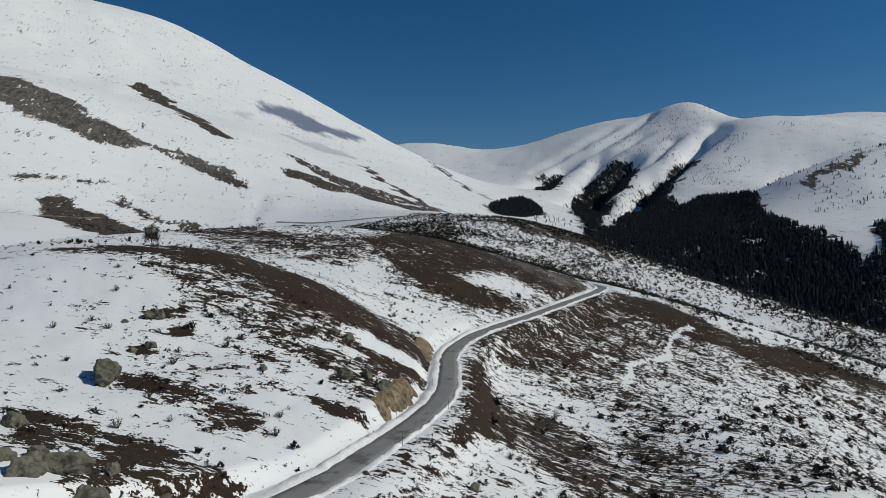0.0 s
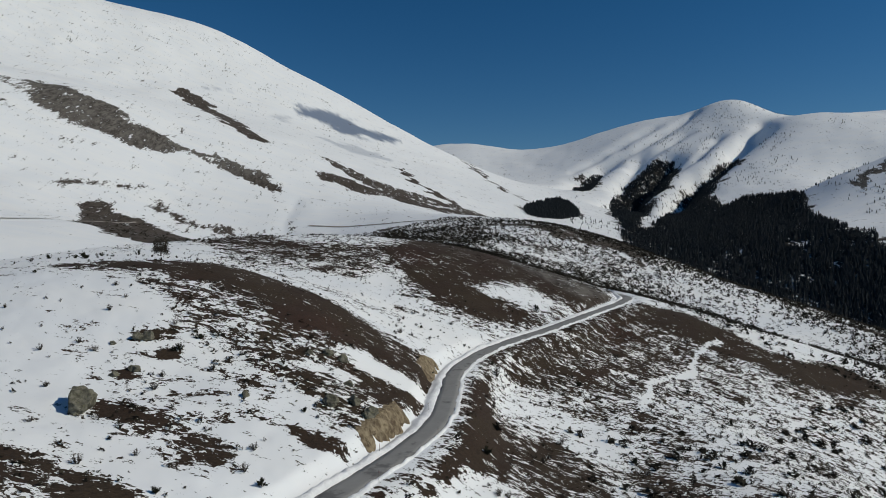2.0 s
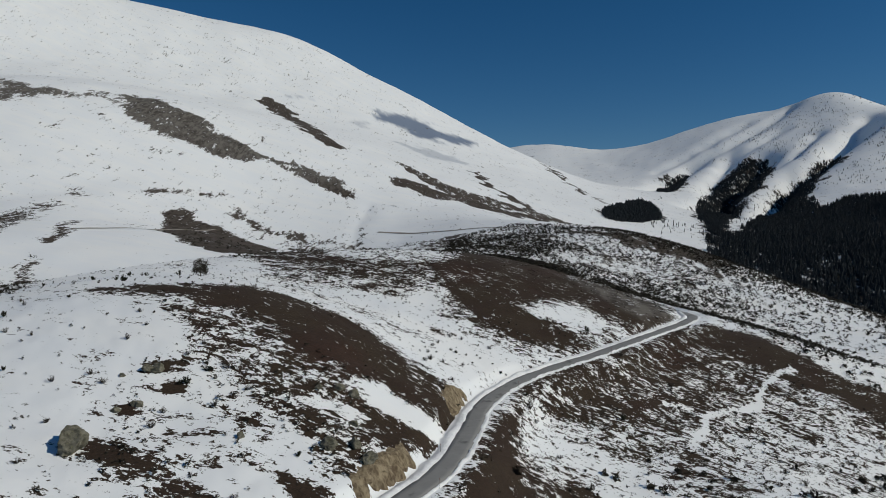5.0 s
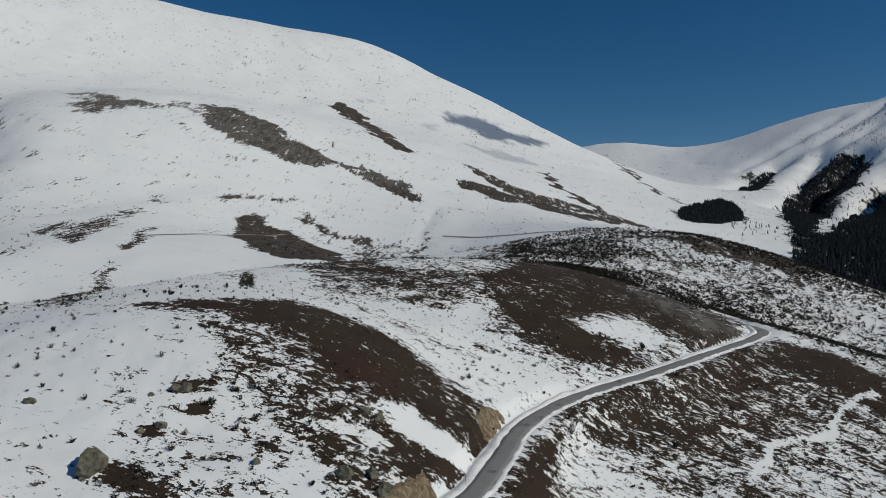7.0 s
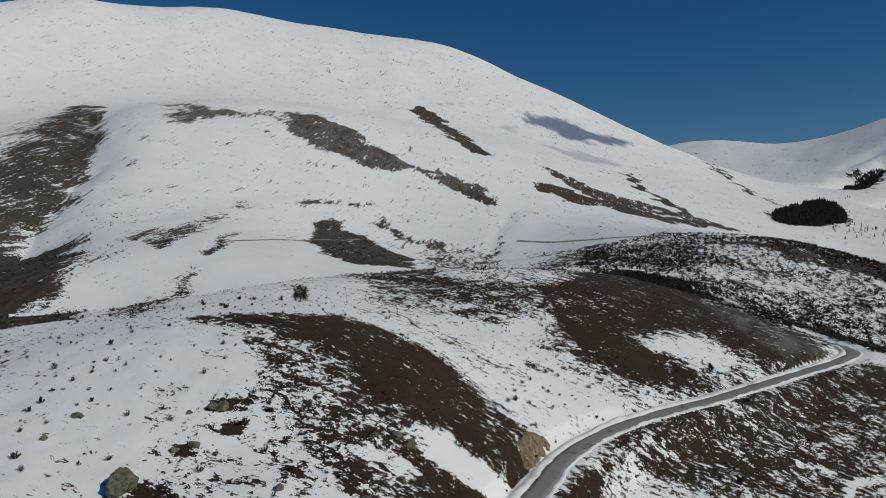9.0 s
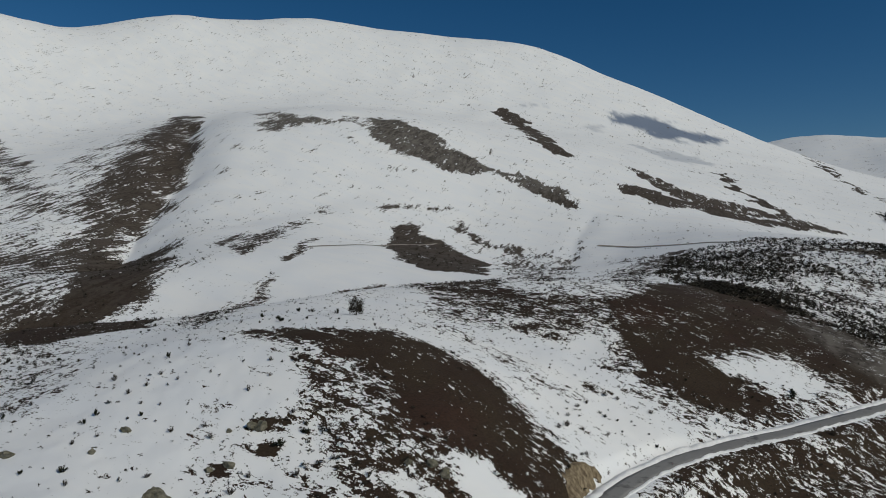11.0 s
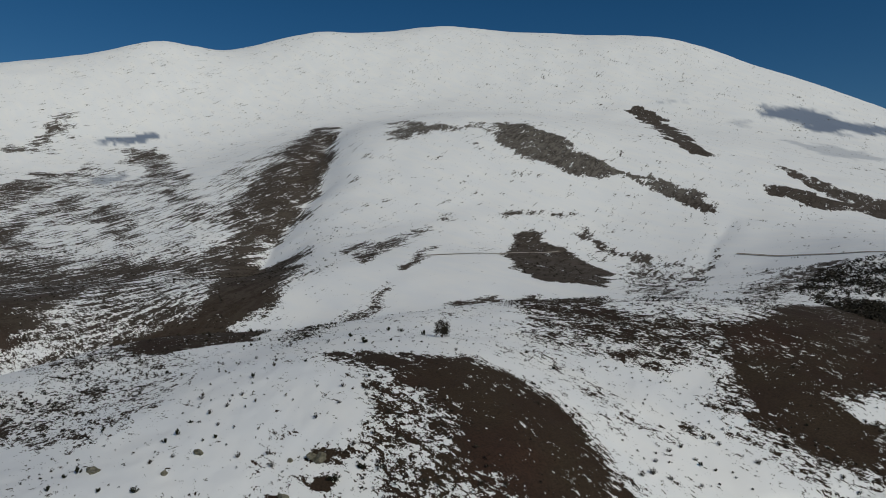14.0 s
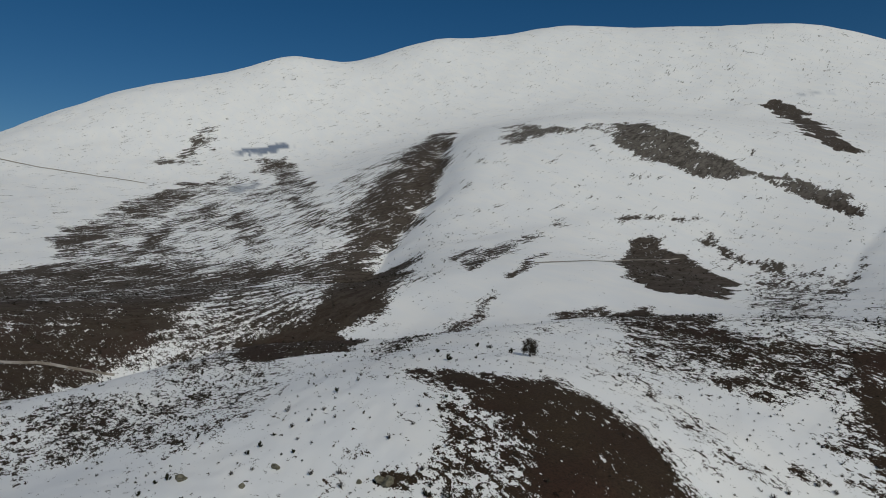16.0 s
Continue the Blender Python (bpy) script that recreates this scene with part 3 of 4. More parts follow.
COVER_ROADSIDE_E = [
    ("bare", 0.32, 0.4, [(84, 271), (77, 276), (69, 272), (68, 268), (76, 271), (81, 264)]),  # trail branch
]
COVER_MIDDLE_C = [
    ("bare", 0.64, 6.8, [(-288, 460), (-276, 490), (-123, 317), (-95, 324), (-53, 332), (-28, 347), (-27, 330), (-50, 306), (-81, 301), (-113, 300)]),  # crest streaks
    ("bare", 0.6, 5.0, [(-92, 288), (-67, 295), (-46, 312), (-28, 325), (-33, 304), (-52, 291), (-72, 283)]),  # mound streaks
    ("bare", 0.64, 6.4, [(-28, 302), (-15, 300), (3, 302), (13, 295), (28, 285), (21, 279), (4, 283), (-13, 282), (-26, 279)]),  # shoulder foot
    ("bare", 1.04, 5.8, [(-32, 351), (-28, 389), (-23, 527), (8, 454), (29, 400), (48, 375), (67, 364), (85, 366), (86, 354), (70, 340), (54, 330), (37, 330), (21, 327), (8, 316), (-5, 309), (-14, 295), (-24, 311)]),  # brown shoulder
]
COVER_MIDDLE_D = [
]
COVER_WEST_C = [
    ("bare", 0.33, 46, [(-1616, 449), (-1738, 656), (-1370, 644), (-901, 557), (-775, 541), (-721, 434), (-804, 364), (-924, 320), (-1228, 353)]),  # patchy west slope
    ("bare", 0.64, 50.8, [(-1844, 427), (-1891, 510), (-1931, 567), (-1993, 616), (-2046, 719), (-2002, 705), (-1945, 653), (-1874, 585), (-1780, 515), (-1773, 456)]),  # high grey patch
    ("grey", 0.8, 50.8, [(-1844, 427), (-1891, 510), (-1931, 567), (-1993, 616), (-2046, 719), (-2002, 705), (-1945, 653), (-1874, 585), (-1780, 515), (-1773, 456)]),  # high grey stone
    ("bare", 0.68, 43.4, [(-1793, 691), (-1777, 770), (-1683, 802), (-1441, 746), (-1154, 631), (-1191, 610), (-1370, 644), (-1565, 690), (-1664, 679)]),  # turf under the cloud shade
]
COVER_WEST_D = [
    ("bare", 0.64, 25.8, [(-1435, 627), (-1304, 645), (-1038, 579), (-872, 543), (-878, 526), (-1026, 551), (-1197, 576)]),  # turf chain
    ("bare", 0.66, 24.8, [(-1218, 461), (-1195, 493), (-951, 450), (-926, 413), (-1052, 426)]),  # turf clump
    ("bare", 0.66, 30.2, [(-1338, 432), (-1384, 492), (-1272, 483), (-1189, 415)]),  # turf clump west
    ("bare", 0.74, 34.6, [(-1215, 136), (-1253, 189), (-1371, 288), (-1544, 384), (-1653, 499), (-1622, 561), (-1483, 457), (-1306, 328), (-1148, 238), (-1063, 180), (-1132, 155)]),  # long turf streak
    ("bare", 0.82, 21.4, [(-1141, 307), (-1270, 394), (-1119, 339), (-997, 295), (-1017, 275)]),  # turf patch
]
COVER_WEST_E = [
    ("bare", 0.85, 25.2, [(-978, 665), (-1038, 738), (-1159, 885), (-1415, 1092), (-1320, 1091), (-1120, 953), (-1019, 835), (-935, 744), (-846, 634), (-775, 551), (-703, 467), (-661, 407), (-700, 409), (-767, 490), (-843, 568), (-894, 575), (-973, 638)]),  # ravine
    ("bare", 0.8, 26.4, [(-962, 93), (-987, 146), (-954, 226), (-882, 279), (-787, 336), (-750, 399), (-721, 434), (-675, 370), (-642, 292), (-569, 227), (-516, 183), (-487, 154), (-463, 136), (-418, 84)]),  # dark slope
    ("bare", 1.02, 11.4, [(-633, 424), (-691, 486), (-646, 520), (-534, 436), (-454, 364), (-439, 328), (-439, 306), (-466, 329)]),  # turf spur
]
COVER_WEST_F = [
    ("bare", 0.56, 11.2, [(-505, 203), (-533, 248), (-548, 308), (-571, 366), (-630, 423), (-515, 317), (-495, 262), (-487, 217)]),  # flecked spur
    ("bare", 1.02, 4.6, [(-475, 255), (-472, 289), (-453, 313), (-422, 319), (-201, 218), (-213, 203), (-221, 184), (-247, 177)]),  # knob
]
COVER_SIDES = [
    ("bare", 0.62, 7, [(-110, 191), (-81, 193), (-60, 190), (-39, 182), (-25, 175), (-38, 160), (-56, 164), (-72, 167), (-77, 180)]),  # flecked west side of the brown hill
    ("bare", 1.0, 7, [(-95, 207), (-80, 225), (-62, 230), (-44, 229), (-28, 223), (-14, 216), (-7, 214), (-17, 190), (-24, 186), (-35, 189), (-51, 193), (-71, 197)]),  # brown side above the road
    ("bare", 1.0, 8, [(-32, 352), (-23, 388), (-2, 431), (22, 393), (39, 390), (42, 334), (23, 329), (12, 316), (31, 304), (36, 293), (21, 283), (9, 285), (-6, 289), (-21, 296), (-25, 318)]),  # brown side of the shoulder
]
COVER_TONGUES = [
    ("bare", 0, 1.6, [(-25, 184), (-20, 188), (-13, 183), (-6, 184), (-8, 173), (-13, 173), (-19, 176)]),  # snow tongue
    ("bare", 0.12, 11.6, [(24, 324), (39, 333), (54, 330), (58, 322), (42, 299), (28, 303)]),  # snow in brown
    ("bare", 0.05, 3.0, [(13, 314), (26, 322), (39, 327), (46, 322), (54, 323), (48, 311), (33, 309), (18, 308)]),  # snow in brown
]
COVER_GLADES = [
    ("glade", 0.62, 6.4, [(523, 1346), (561, 1381), (580, 1353), (540, 1287), (511, 1286)]),  # glade
    ("glade", 0.6, 7.0, [(572, 1185), (611, 1199), (630, 1182), (599, 1143), (564, 1146)]),  # glade low
    ("glade", 0.55, 6.1, [(698, 1155), (731, 1193), (731, 1169), (700, 1133)]),  # glade east
    ("glade", 0.4, 7.3, [(737, 1500), (816, 1587), (753, 1451), (694, 1375)]),  # glade high
]
COVERS = (
    COVER_EXTRA, COVER_EXTRA_B, COVER_HILL, COVER_HILL_B, COVER_HILL_C, COVER_ROADSIDE, COVER_ROADSIDE_B, COVER_ROADSIDE_C, COVER_ROADSIDE_D,
    COVER_ROADSIDE_E, COVER_MIDDLE, COVER_MIDDLE_B, COVER_MIDDLE_C, COVER_MIDDLE_D, COVER_SIDES, COVER_TONGUES, COVER_RIDGE, COVER_MASSIF, COVER_MASSIF_B, COVER_MASSIF_C,
    COVER_FOOT, COVER_FOOT_B, COVER_FOOT_C, COVER_WEST, COVER_WEST_B, COVER_WEST_C, COVER_WEST_D, COVER_WEST_E, COVER_WEST_F, COVER_CLOUD_SHADE, COVER_WOODS,
    COVER_WOODS_B, COVER_VALLEY, COVER_DOME, COVER_GLADES,
)
WOODS = COVER_WOODS + COVER_WOODS_B + COVER_VALLEY[:1]


def inside(x, y, outline, edge):
    """1 within an outline, 0 outside, with a soft edge."""
    out = np.zeros(x.shape)
    pts = np.array(outline, float)
    grow = 2.5 * edge
    near = (x > pts[:, 0].min() - grow) & (x < pts[:, 0].max() + grow) & (y > pts[:, 1].min() - grow) & (y < pts[:, 1].max() + grow)
    if not near.any():
        return out
    px, py = x[near], y[near]
    odd = np.zeros(px.shape, bool)
    for (ax, ay), (bx, by) in zip(pts, np.roll(pts, -1, axis=0)):
        if ay != by:
            odd ^= ((ay > py) != (by > py)) & (px < (bx - ax) * (py - ay) / (by - ay) + ax)
    r, _, _ = along(px, py, np.vstack([pts, pts[:1]]))
    out[near] = soft(np.where(odd, r, -r), -edge, edge)
    return out


def cover(x, y):
    """How much turf shows, where cloud shade is painted on the snow, how stony the turf, and where the wood stands."""
    far = np.hypot(x - 20, y - 20)
    bare = 0.06 + 0.09 * soft(far, 250, 700) + 0.10 * fractal(x, y, 60, 31) * (1 - soft(far, 700, 1500))
    high = height_of_snow(x, y)
    bare -= high
    cloud_shade, grey, wood = np.zeros(x.shape), np.zeros(x.shape), np.zeros(x.shape)
    warp = 0.012 * far + 1.0
    wx, wy = x + warp * fractal(x, y, 40, 41), y + warp * fractal(x, y, 40, 47)
    for patches in COVERS:
        for what, much, edge, outline in patches:
            k = inside(wx, wy, outline, edge)
            if what == "bare":
                bare = bare * (1 - k) + much * k
            elif what == "cloud_shade":
                cloud_shade = np.maximum(cloud_shade, much * k)
            elif what == "grey":
                grey = np.maximum(grey, much * k)
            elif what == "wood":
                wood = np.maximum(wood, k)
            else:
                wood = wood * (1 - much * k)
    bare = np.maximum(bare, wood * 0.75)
    # ploughed snow lies beside the road
    close = (x > -90) & (x < 140) & (y > 20) & (y < 430)
    r, side = np.full(x.shape, 1e3), np.zeros(x.shape)
    r[close], _, side[close] = along(x[close], y[close], ROAD_LINE)
    bare = np.where(r < ROAD_HALF + np.where(side > 0, 2.5, 0.7), -0.6, bare)
    return bare, cloud_shade, grey, wood, soft(far, 330, 800)


def height_of_snow(x, y):
    """Little turf shows on the high, far slopes."""
    far = np.hypot(x - 20, y - 20)
    return 0.9 * soft(far, 600, 1000) + 1.2 * soft(far, 900, 1500)



def link(name, verts, faces, material, parent=None, smooth=True):
    mesh = bpy.data.meshes.new(name)
    mesh.from_pydata(verts, [], faces)
    mesh.materials.append(material)
    if smooth:
        mesh.polygons.foreach_set("use_smooth", np.ones(len(mesh.polygons), dtype=bool))
    ob = new(name, mesh)
    ob.parent = parent
    return ob


# -- the ground: one sheet out to the horizon, finer where it is near --
def build_ground():
    turn = np.concatenate([np.linspace(-52, 106, 800), np.linspace(106, 308, 90)[1:-1]])
    reach = np.concatenate([[0.01, 8.0, 22.0], np.exp(np.linspace(math.log(38), math.log(4950), 620))])
    a, r = np.meshgrid(np.radians(turn), reach)
    x, y = 20 - r * np.sin(a), 15 + r * np.cos(a)
    z = height(x.ravel(), y.ravel())
    n, rings = len(turn), len(reach)
    verts = np.stack([x.ravel(), y.ravel(), z], 1)
    i, j = np.meshgrid(np.arange(n), np.arange(rings - 1))
    k = (i + 1) % n
    faces = np.stack([j * n + i, (j + 1) * n + i, (j + 1) * n + k, j * n + k], -1).reshape(-1, 4)
    mesh = bpy.data.meshes.new("ground")
    mesh.vertices.add(len(verts))
    mesh.vertices.foreach_set("co", verts.ravel())
    mesh.loops.add(faces.size)
    mesh.loops.foreach_set("vertex_index", faces.ravel())
    mesh.polygons.add(len(faces))
    mesh.polygons.foreach_set("loop_start", np.arange(0, faces.size, 4))
    mesh.polygons.foreach_set("loop_total", np.full(len(faces), 4))
    mesh.polygons.foreach_set("use_smooth", np.ones(len(faces), dtype=bool))
    mesh.update(calc_edges=True)
    for name, values in zip(("bare", "cloud_shade", "grey", "wood", "far"), cover(verts[:, 0], verts[:, 1])):
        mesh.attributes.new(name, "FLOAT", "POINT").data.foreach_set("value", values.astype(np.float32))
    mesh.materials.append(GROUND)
    return tagged(new("ground", mesh), "snow-patched brown mountain land with a great white massif", "ground", kind="structure")


build_ground()


def build_road():
    line = ROAD_LINE
    way = np.gradient(line[:, :2], axis=0)
    way /= np.hypot(way[:, 0], way[:, 1])[:, None]
    across = np.stack([-way[:, 1], way[:, 0]], 1)
    offs = (-ROAD_HALF - 0.1, -ROAD_HALF, -1.4, 0, 1.4, ROAD_HALF, ROAD_HALF + 0.1)
    verts, faces = [], []
    for q, n in zip(line, across):
        for o in offs:
            edge = abs(o) > ROAD_HALF
            verts.append((q[0] + n[0] * o, q[1] + n[1] * o, q[2] + 0.06 - 0.02 * abs(o) - (0.4 if edge else 0)))
    m = len(offs)
    for i in range(len(line) - 1):
        for k in range(m - 1):
            faces.append((i * m + k, i * m + k + 1, (i + 1) * m + k + 1, (i + 1) * m + k)[::-1])
    tagged(link("road", verts, faces, ASPHALT), "narrow worn grey asphalt mountain road between snow banks", "road", kind="structure")


build_road()


# -- materials of the things --
def plain_material(name, dark, light, scale, rough=0.9, bump=0.4, distance=0.05):
    m = Nodes(name)
    pick = m.math("ADD", m.math("MULTIPLY", m.noise(scale, 6.0, 0.65), 0.8), m.math("MULTIPLY", m.island(), 0.3))
    return m.finish(m.mix(m.step(pick, 0.35, 0.85), dark, light), rough, m.noise(scale * 2.5, 6.0, 0.7), bump, distance)


def rock_material():
    m = Nodes("lichen_grey_rock")
    col = m.mix(m.step(m.noise(0.8, 7.0, 0.65), 0.35, 0.65), (0.10, 0.093, 0.068), (0.22, 0.207, 0.16))
    col = m.mix(m.math("MULTIPLY", m.step(m.noise(2.2, 6.0, 0.7), 0.55, 0.68), 0.8), col, (0.05, 0.046, 0.036))
    col = m.mix(m.math("MULTIPLY", m.step(m.noise(1.3, 5.0, 0.7), 0.58, 0.66), 0.5), col, (0.22, 0.21, 0.11))
    return m.finish(col, 0.92, m.noise(1.6, 9.0, 0.72), 0.9, 0.5)


def bank_material():
    m = Nodes("sandy_cut_earth")
    runnel = m.noise(0.9, 6.0, 0.65, (1, 1, 0.25))
    col = m.mix(m.step(runnel, 0.35, 0.65), (0.125, 0.092, 0.058), (0.31, 0.25, 0.165))
    col = m.mix(m.math("MULTIPLY", m.step(m.noise(0.5, 6.0, 0.6), 0.55, 0.66), 0.8), col, (0.09, 0.06, 0.04))
    return m.finish(col, 0.95, m.noise(1.2, 9.0, 0.7, (1, 1, 0.35)), 0.9, 0.6)


def ploughed_material():
    m = Nodes("ploughed_road_snow")
    col = m.mix(m.step(m.noise(0.6, 7.0, 0.7), 0.35, 0.65), (0.78, 0.78, 0.79), (0.88, 0.88, 0.88))
    col = m.mix(m.math("MULTIPLY", m.step(m.noise(1.6, 7.0, 0.75), 0.60, 0.72), 0.35), col, (0.42, 0.38, 0.34))
    return m.finish(col, 0.6, m.noise(1.4, 8.0, 0.7), 0.8, 0.4)


def track_material():
    m = Nodes("muddy_track")
    col = m.mix(m.step(m.noise(0.12, 6.0, 0.65), 0.35, 0.65), (0.20, 0.17, 0.135), (0.42, 0.39, 0.36))
    return m.finish(col, 0.9, m.noise(1.0, 6.0, 0.7), 0.4, 0.2)


ROCK, BANK, PLOUGHED, TRACK = rock_material(), bank_material(), ploughed_material(), track_material()
TWIG = plain_material("bare_grey_twigs", (0.030, 0.024, 0.019), (0.085, 0.070, 0.055), 3.0)
JUNIPER = plain_material("dark_juniper_green", (0.012, 0.014, 0.008), (0.040, 0.042, 0.022), 2.0)
SCRUB = plain_material("dark_heath_scrub", (0.016, 0.014, 0.010), (0.050, 0.042, 0.028), 0.5)
# needle colour lifted and blued: distance haze put into it
PINE = plain_material("dark_hazed_pine_needles", (0.015, 0.020, 0.025), (0.036, 0.043, 0.047), 0.2)
BARK = plain_material("rough_grey_bark", (0.035, 0.028, 0.022), (0.09, 0.075, 0.06), 4.0)
POLE = plain_material("weathered_pole_paint", (0.10, 0.09, 0.08), (0.20, 0.18, 0.16), 6.0)
RED = plain_material("faded_red_band", (0.30, 0.05, 0.04), (0.42, 0.08, 0.06), 6.0, 0.5)


def part(name, bm, material, parent, label=""):
    mesh = bpy.data.meshes.new(name)
    bm.to_mesh(mesh)
    bm.free()
    mesh.materials.append(material)
    ob = new(name, mesh)
    ob.parent = parent
    return tagged(ob, label)


def spot(x, y):
    return float(height(np.array([float(x)]), np.array([float(y)]))[0])


# -- road edges: ploughed banks, cut faces, tracks --
def road_frame(line):
    way = np.gradient(line[:, :2], axis=0)
    way /= np.hypot(way[:, 0], way[:, 1])[:, None]
    return np.stack([-way[:, 1], way[:, 0]], 1)


FINE_ROAD = smooth_line(ROAD, 0.8)
FINE_ACROSS = road_frame(FINE_ROAD)


def snow_bank(sign, top, wide, seed):
    """A ploughed ridge of snow along one edge of the road."""
    u = np.linspace(0, 1, 9)
    verts, n = [], len(FINE_ROAD)
    s = np.arange(n) * 0.8
    rise = top * (0.75 + 0.5 * fractal(s, s * 0 + seed, 13, seed)) + 0.28 * fractal(s, s * 0 + seed, 2.2, seed + 3)
    edge = ROAD_HALF - 0.35 + 0.30 * fractal(s, s * 0 + seed, 4.0, seed + 5)
    for i in range(n):
        off = edge[i] + u * (wide + 0.6 * ripple(s[i : i + 1], s[i : i + 1] * 0, 9, seed)[0])
        x = FINE_ROAD[i, 0] + sign * FINE_ACROSS[i, 0] * off
        y = FINE_ROAD[i, 1] + sign * FINE_ACROSS[i, 1] * off
        ground = height(x, y)
        profile = np.sin(np.clip(u * 1.25, 0, 1) * math.pi) ** 0.7 * max(rise[i], 0.12) + 0.12 * ripple(x, y, 1.1, seed) * (u > 0) * (u < 1)
        base = np.maximum(ground, FINE_ROAD[i, 2] - 0.2)
        z = base + profile + np.where(u == 0, -0.05, 0.12)
        z[-1] = ground[-1] - 0.3
        verts += list(zip(x, y, z))
    m = len(u)
    faces = [(i * m + k, i * m + k + 1, (i + 1) * m + k + 1, (i + 1) * m + k) for i in range(n - 1) for k in range(m - 1)]
    if sign > 0:
        faces = [f[::-1] for f in faces]
    return link("snow_bank", verts, faces, PLOUGHED)


tagged(snow_bank(1, 0.95, 3.4, 3), "tall ploughed white snow bank on the uphill edge of the road", "snow bank", kind="structure")
tagged(snow_bank(-1, 0.30, 1.25, 9), "low dirty ploughed snow bank on the downhill edge of the road", "snow bank", kind="structure")


def earth_cut(start, end, tall, seed):
    """A bare, runnelled face where the road was cut into the hill."""
    pick = [i for i in range(len(FINE_ROAD)) if start <= FINE_ROAD[i, 1] <= end]
    rows, verts = 18, []
    for j, i in enumerate(pick):
        k = j / (len(pick) - 1)
        hump = math.sin(k * math.pi) ** 0.5
        for r in range(rows):
            v = r / (rows - 1)
            off = 5.9 + 2.6 * v**1.6 + 2.2 * (1 - hump)
            x, y = FINE_ROAD[i, :2] + FINE_ACROSS[i] * off
            wob = fractal(np.array([FINE_ROAD[i, 1]]), np.array([v * 3.0 + seed]), 3.5, seed)[0]
            wob += 0.6 * fractal(np.array([FINE_ROAD[i, 1]]), np.array([v * 4.0 + seed]), 1.3, seed + 4)[0]
            x, y = x + FINE_ACROSS[i, 0] * wob * 1.0, y + FINE_ACROSS[i, 1] * wob * 1.0
            z = FINE_ROAD[i, 2] - 0.6 + v * (tall * (0.25 + 0.75 * hump) * (1 + 0.22 * wob) + 0.6)
            verts.append((x, y, z))
        x, y = FINE_ROAD[i, :2] + FINE_ACROSS[i] * 12.5
        verts.append((x, y, spot(x, y) - 0.4))
    m = rows + 1
    faces = [(i * m + k, (i + 1) * m + k, (i + 1) * m + k + 1, i * m + k + 1) for i in range(len(pick) - 1) for k in range(m - 1)]
    return tagged(link("earth_bank", verts, faces, BANK), "crumbling sandy earth face cut above the road", "earth bank", kind="structure")


earth_cut(132, 166, 4.9, 2)
earth_cut(196, 221, 5.0, 7)


def track(line, wide, label):
    """A strip laid over the land."""
    pts = smooth_line([(x, y, 0) for x, y in line], wide * 1.6)
    across = road_frame(pts)
    verts = []
    for q, n in zip(pts, across):
        for o in (-0.5, 0, 0.5):
            x, y = q[0] + n[0] * o * wide, q[1] + n[1] * o * wide
            verts.append((x, y, spot(x, y) + 0.5))
    faces = [(i * 3 + k, i * 3 + k + 1, i * 3 + k + 4, i * 3 + k + 3)[::-1] for i in range(len(pts) - 1) for k in (0, 1)]
    tagged(link("track", verts, faces, TRACK), label, "track", kind="structure")


track([(-219, 883), (-151, 861), (-86, 827), (-21, 797), (10, 822)], 4.5, "far muddy continuation of the road across snow")
track([(-447, 72), (-456, 84), (-467, 110), (-466, 136), (-463, 155)], 3.5, "pale farm track along the dark valley side")
track([(-2074, 61), (-1992, 110), (-1846, 227), (-1661, 406)], 5.0, "thin track across the high snow slope")
track([(-416, 539), (-402, 604), (-409, 681), (-402, 770)], 4.0, "grey track along the foot of the massif")


# -- boulders --
def boulder(x, y, size, seed, label):
    bm = bmesh.new()
    bmesh.ops.create_icosphere(bm, subdivisions=4, radius=1.0)
    rnd = random.Random(seed)
    cuts = [(Vector((rnd.uniform(-1, 1), rnd.uniform(-1, 1), rnd.uniform(-0.4, 1))).normalized(), rnd.uniform(0.42, 0.85)) for _ in range(13)]
    shift = Vector((seed * 3.1, seed * 1.7, 0))
    for v in bm.verts:
        co = v.co.copy()
        for normal, depth in cuts:
            over = co.dot(normal) - depth
            if over > 0:
                co -= normal * over * 0.92
        co *= 1 + 0.24 * noise.fractal(co * 2.1 + shift, 0.9, 2.1, 5)
        v.co = Vector((co.x * size, co.y * size * rnd_stretch(seed), co.z * size * 0.74))
    ob = part("boulder", bm, ROCK, None)
    ob.location = (x, y, spot(x, y) + size * 0.22)
    ob.rotation_euler = (0, 0, rnd.uniform(0, 6.28))
    return tagged(ob, label, "boulder", "boulders on the hillside")


def rnd_stretch(seed):
    return 0.75 + 0.35 * ((seed * 37) % 11) / 10


BOULDERS = [(-68.5, 127, 5.4), (-67, 145, 1.7), (-70, 141, 1.2), (-41, 142, 1.6), (-24, 148, 2.2), (-19, 152, 1.9), (-15, 149, 2.6), (-30, 173, 1.7), (-71, 158, 2.2),
            (-22, 160, 1.4), (-34, 169, 1.3), (-68, 98, 2.6), (-48, 88, 1.7), (-41, 88, 1.7), (-38, 89, 1.4), (-100, 140, 1.6), (-114, 119, 2.0),
            (-98, 130, 1.3), (-77, 153, 1.0), (-73, 157, 1.6), (-26, 173, 1.9), (5, 116, 1.5), (-14.5, 108, 0.9)]
for k, (bx, by, size) in enumerate(BOULDERS):
    wide = "large lichen-covered grey boulder lying in patchy snow" if size > 2 else "small grey lichen-spotted boulder half sunk in snow"
    boulder(bx, by, size, 11 + k, wide)
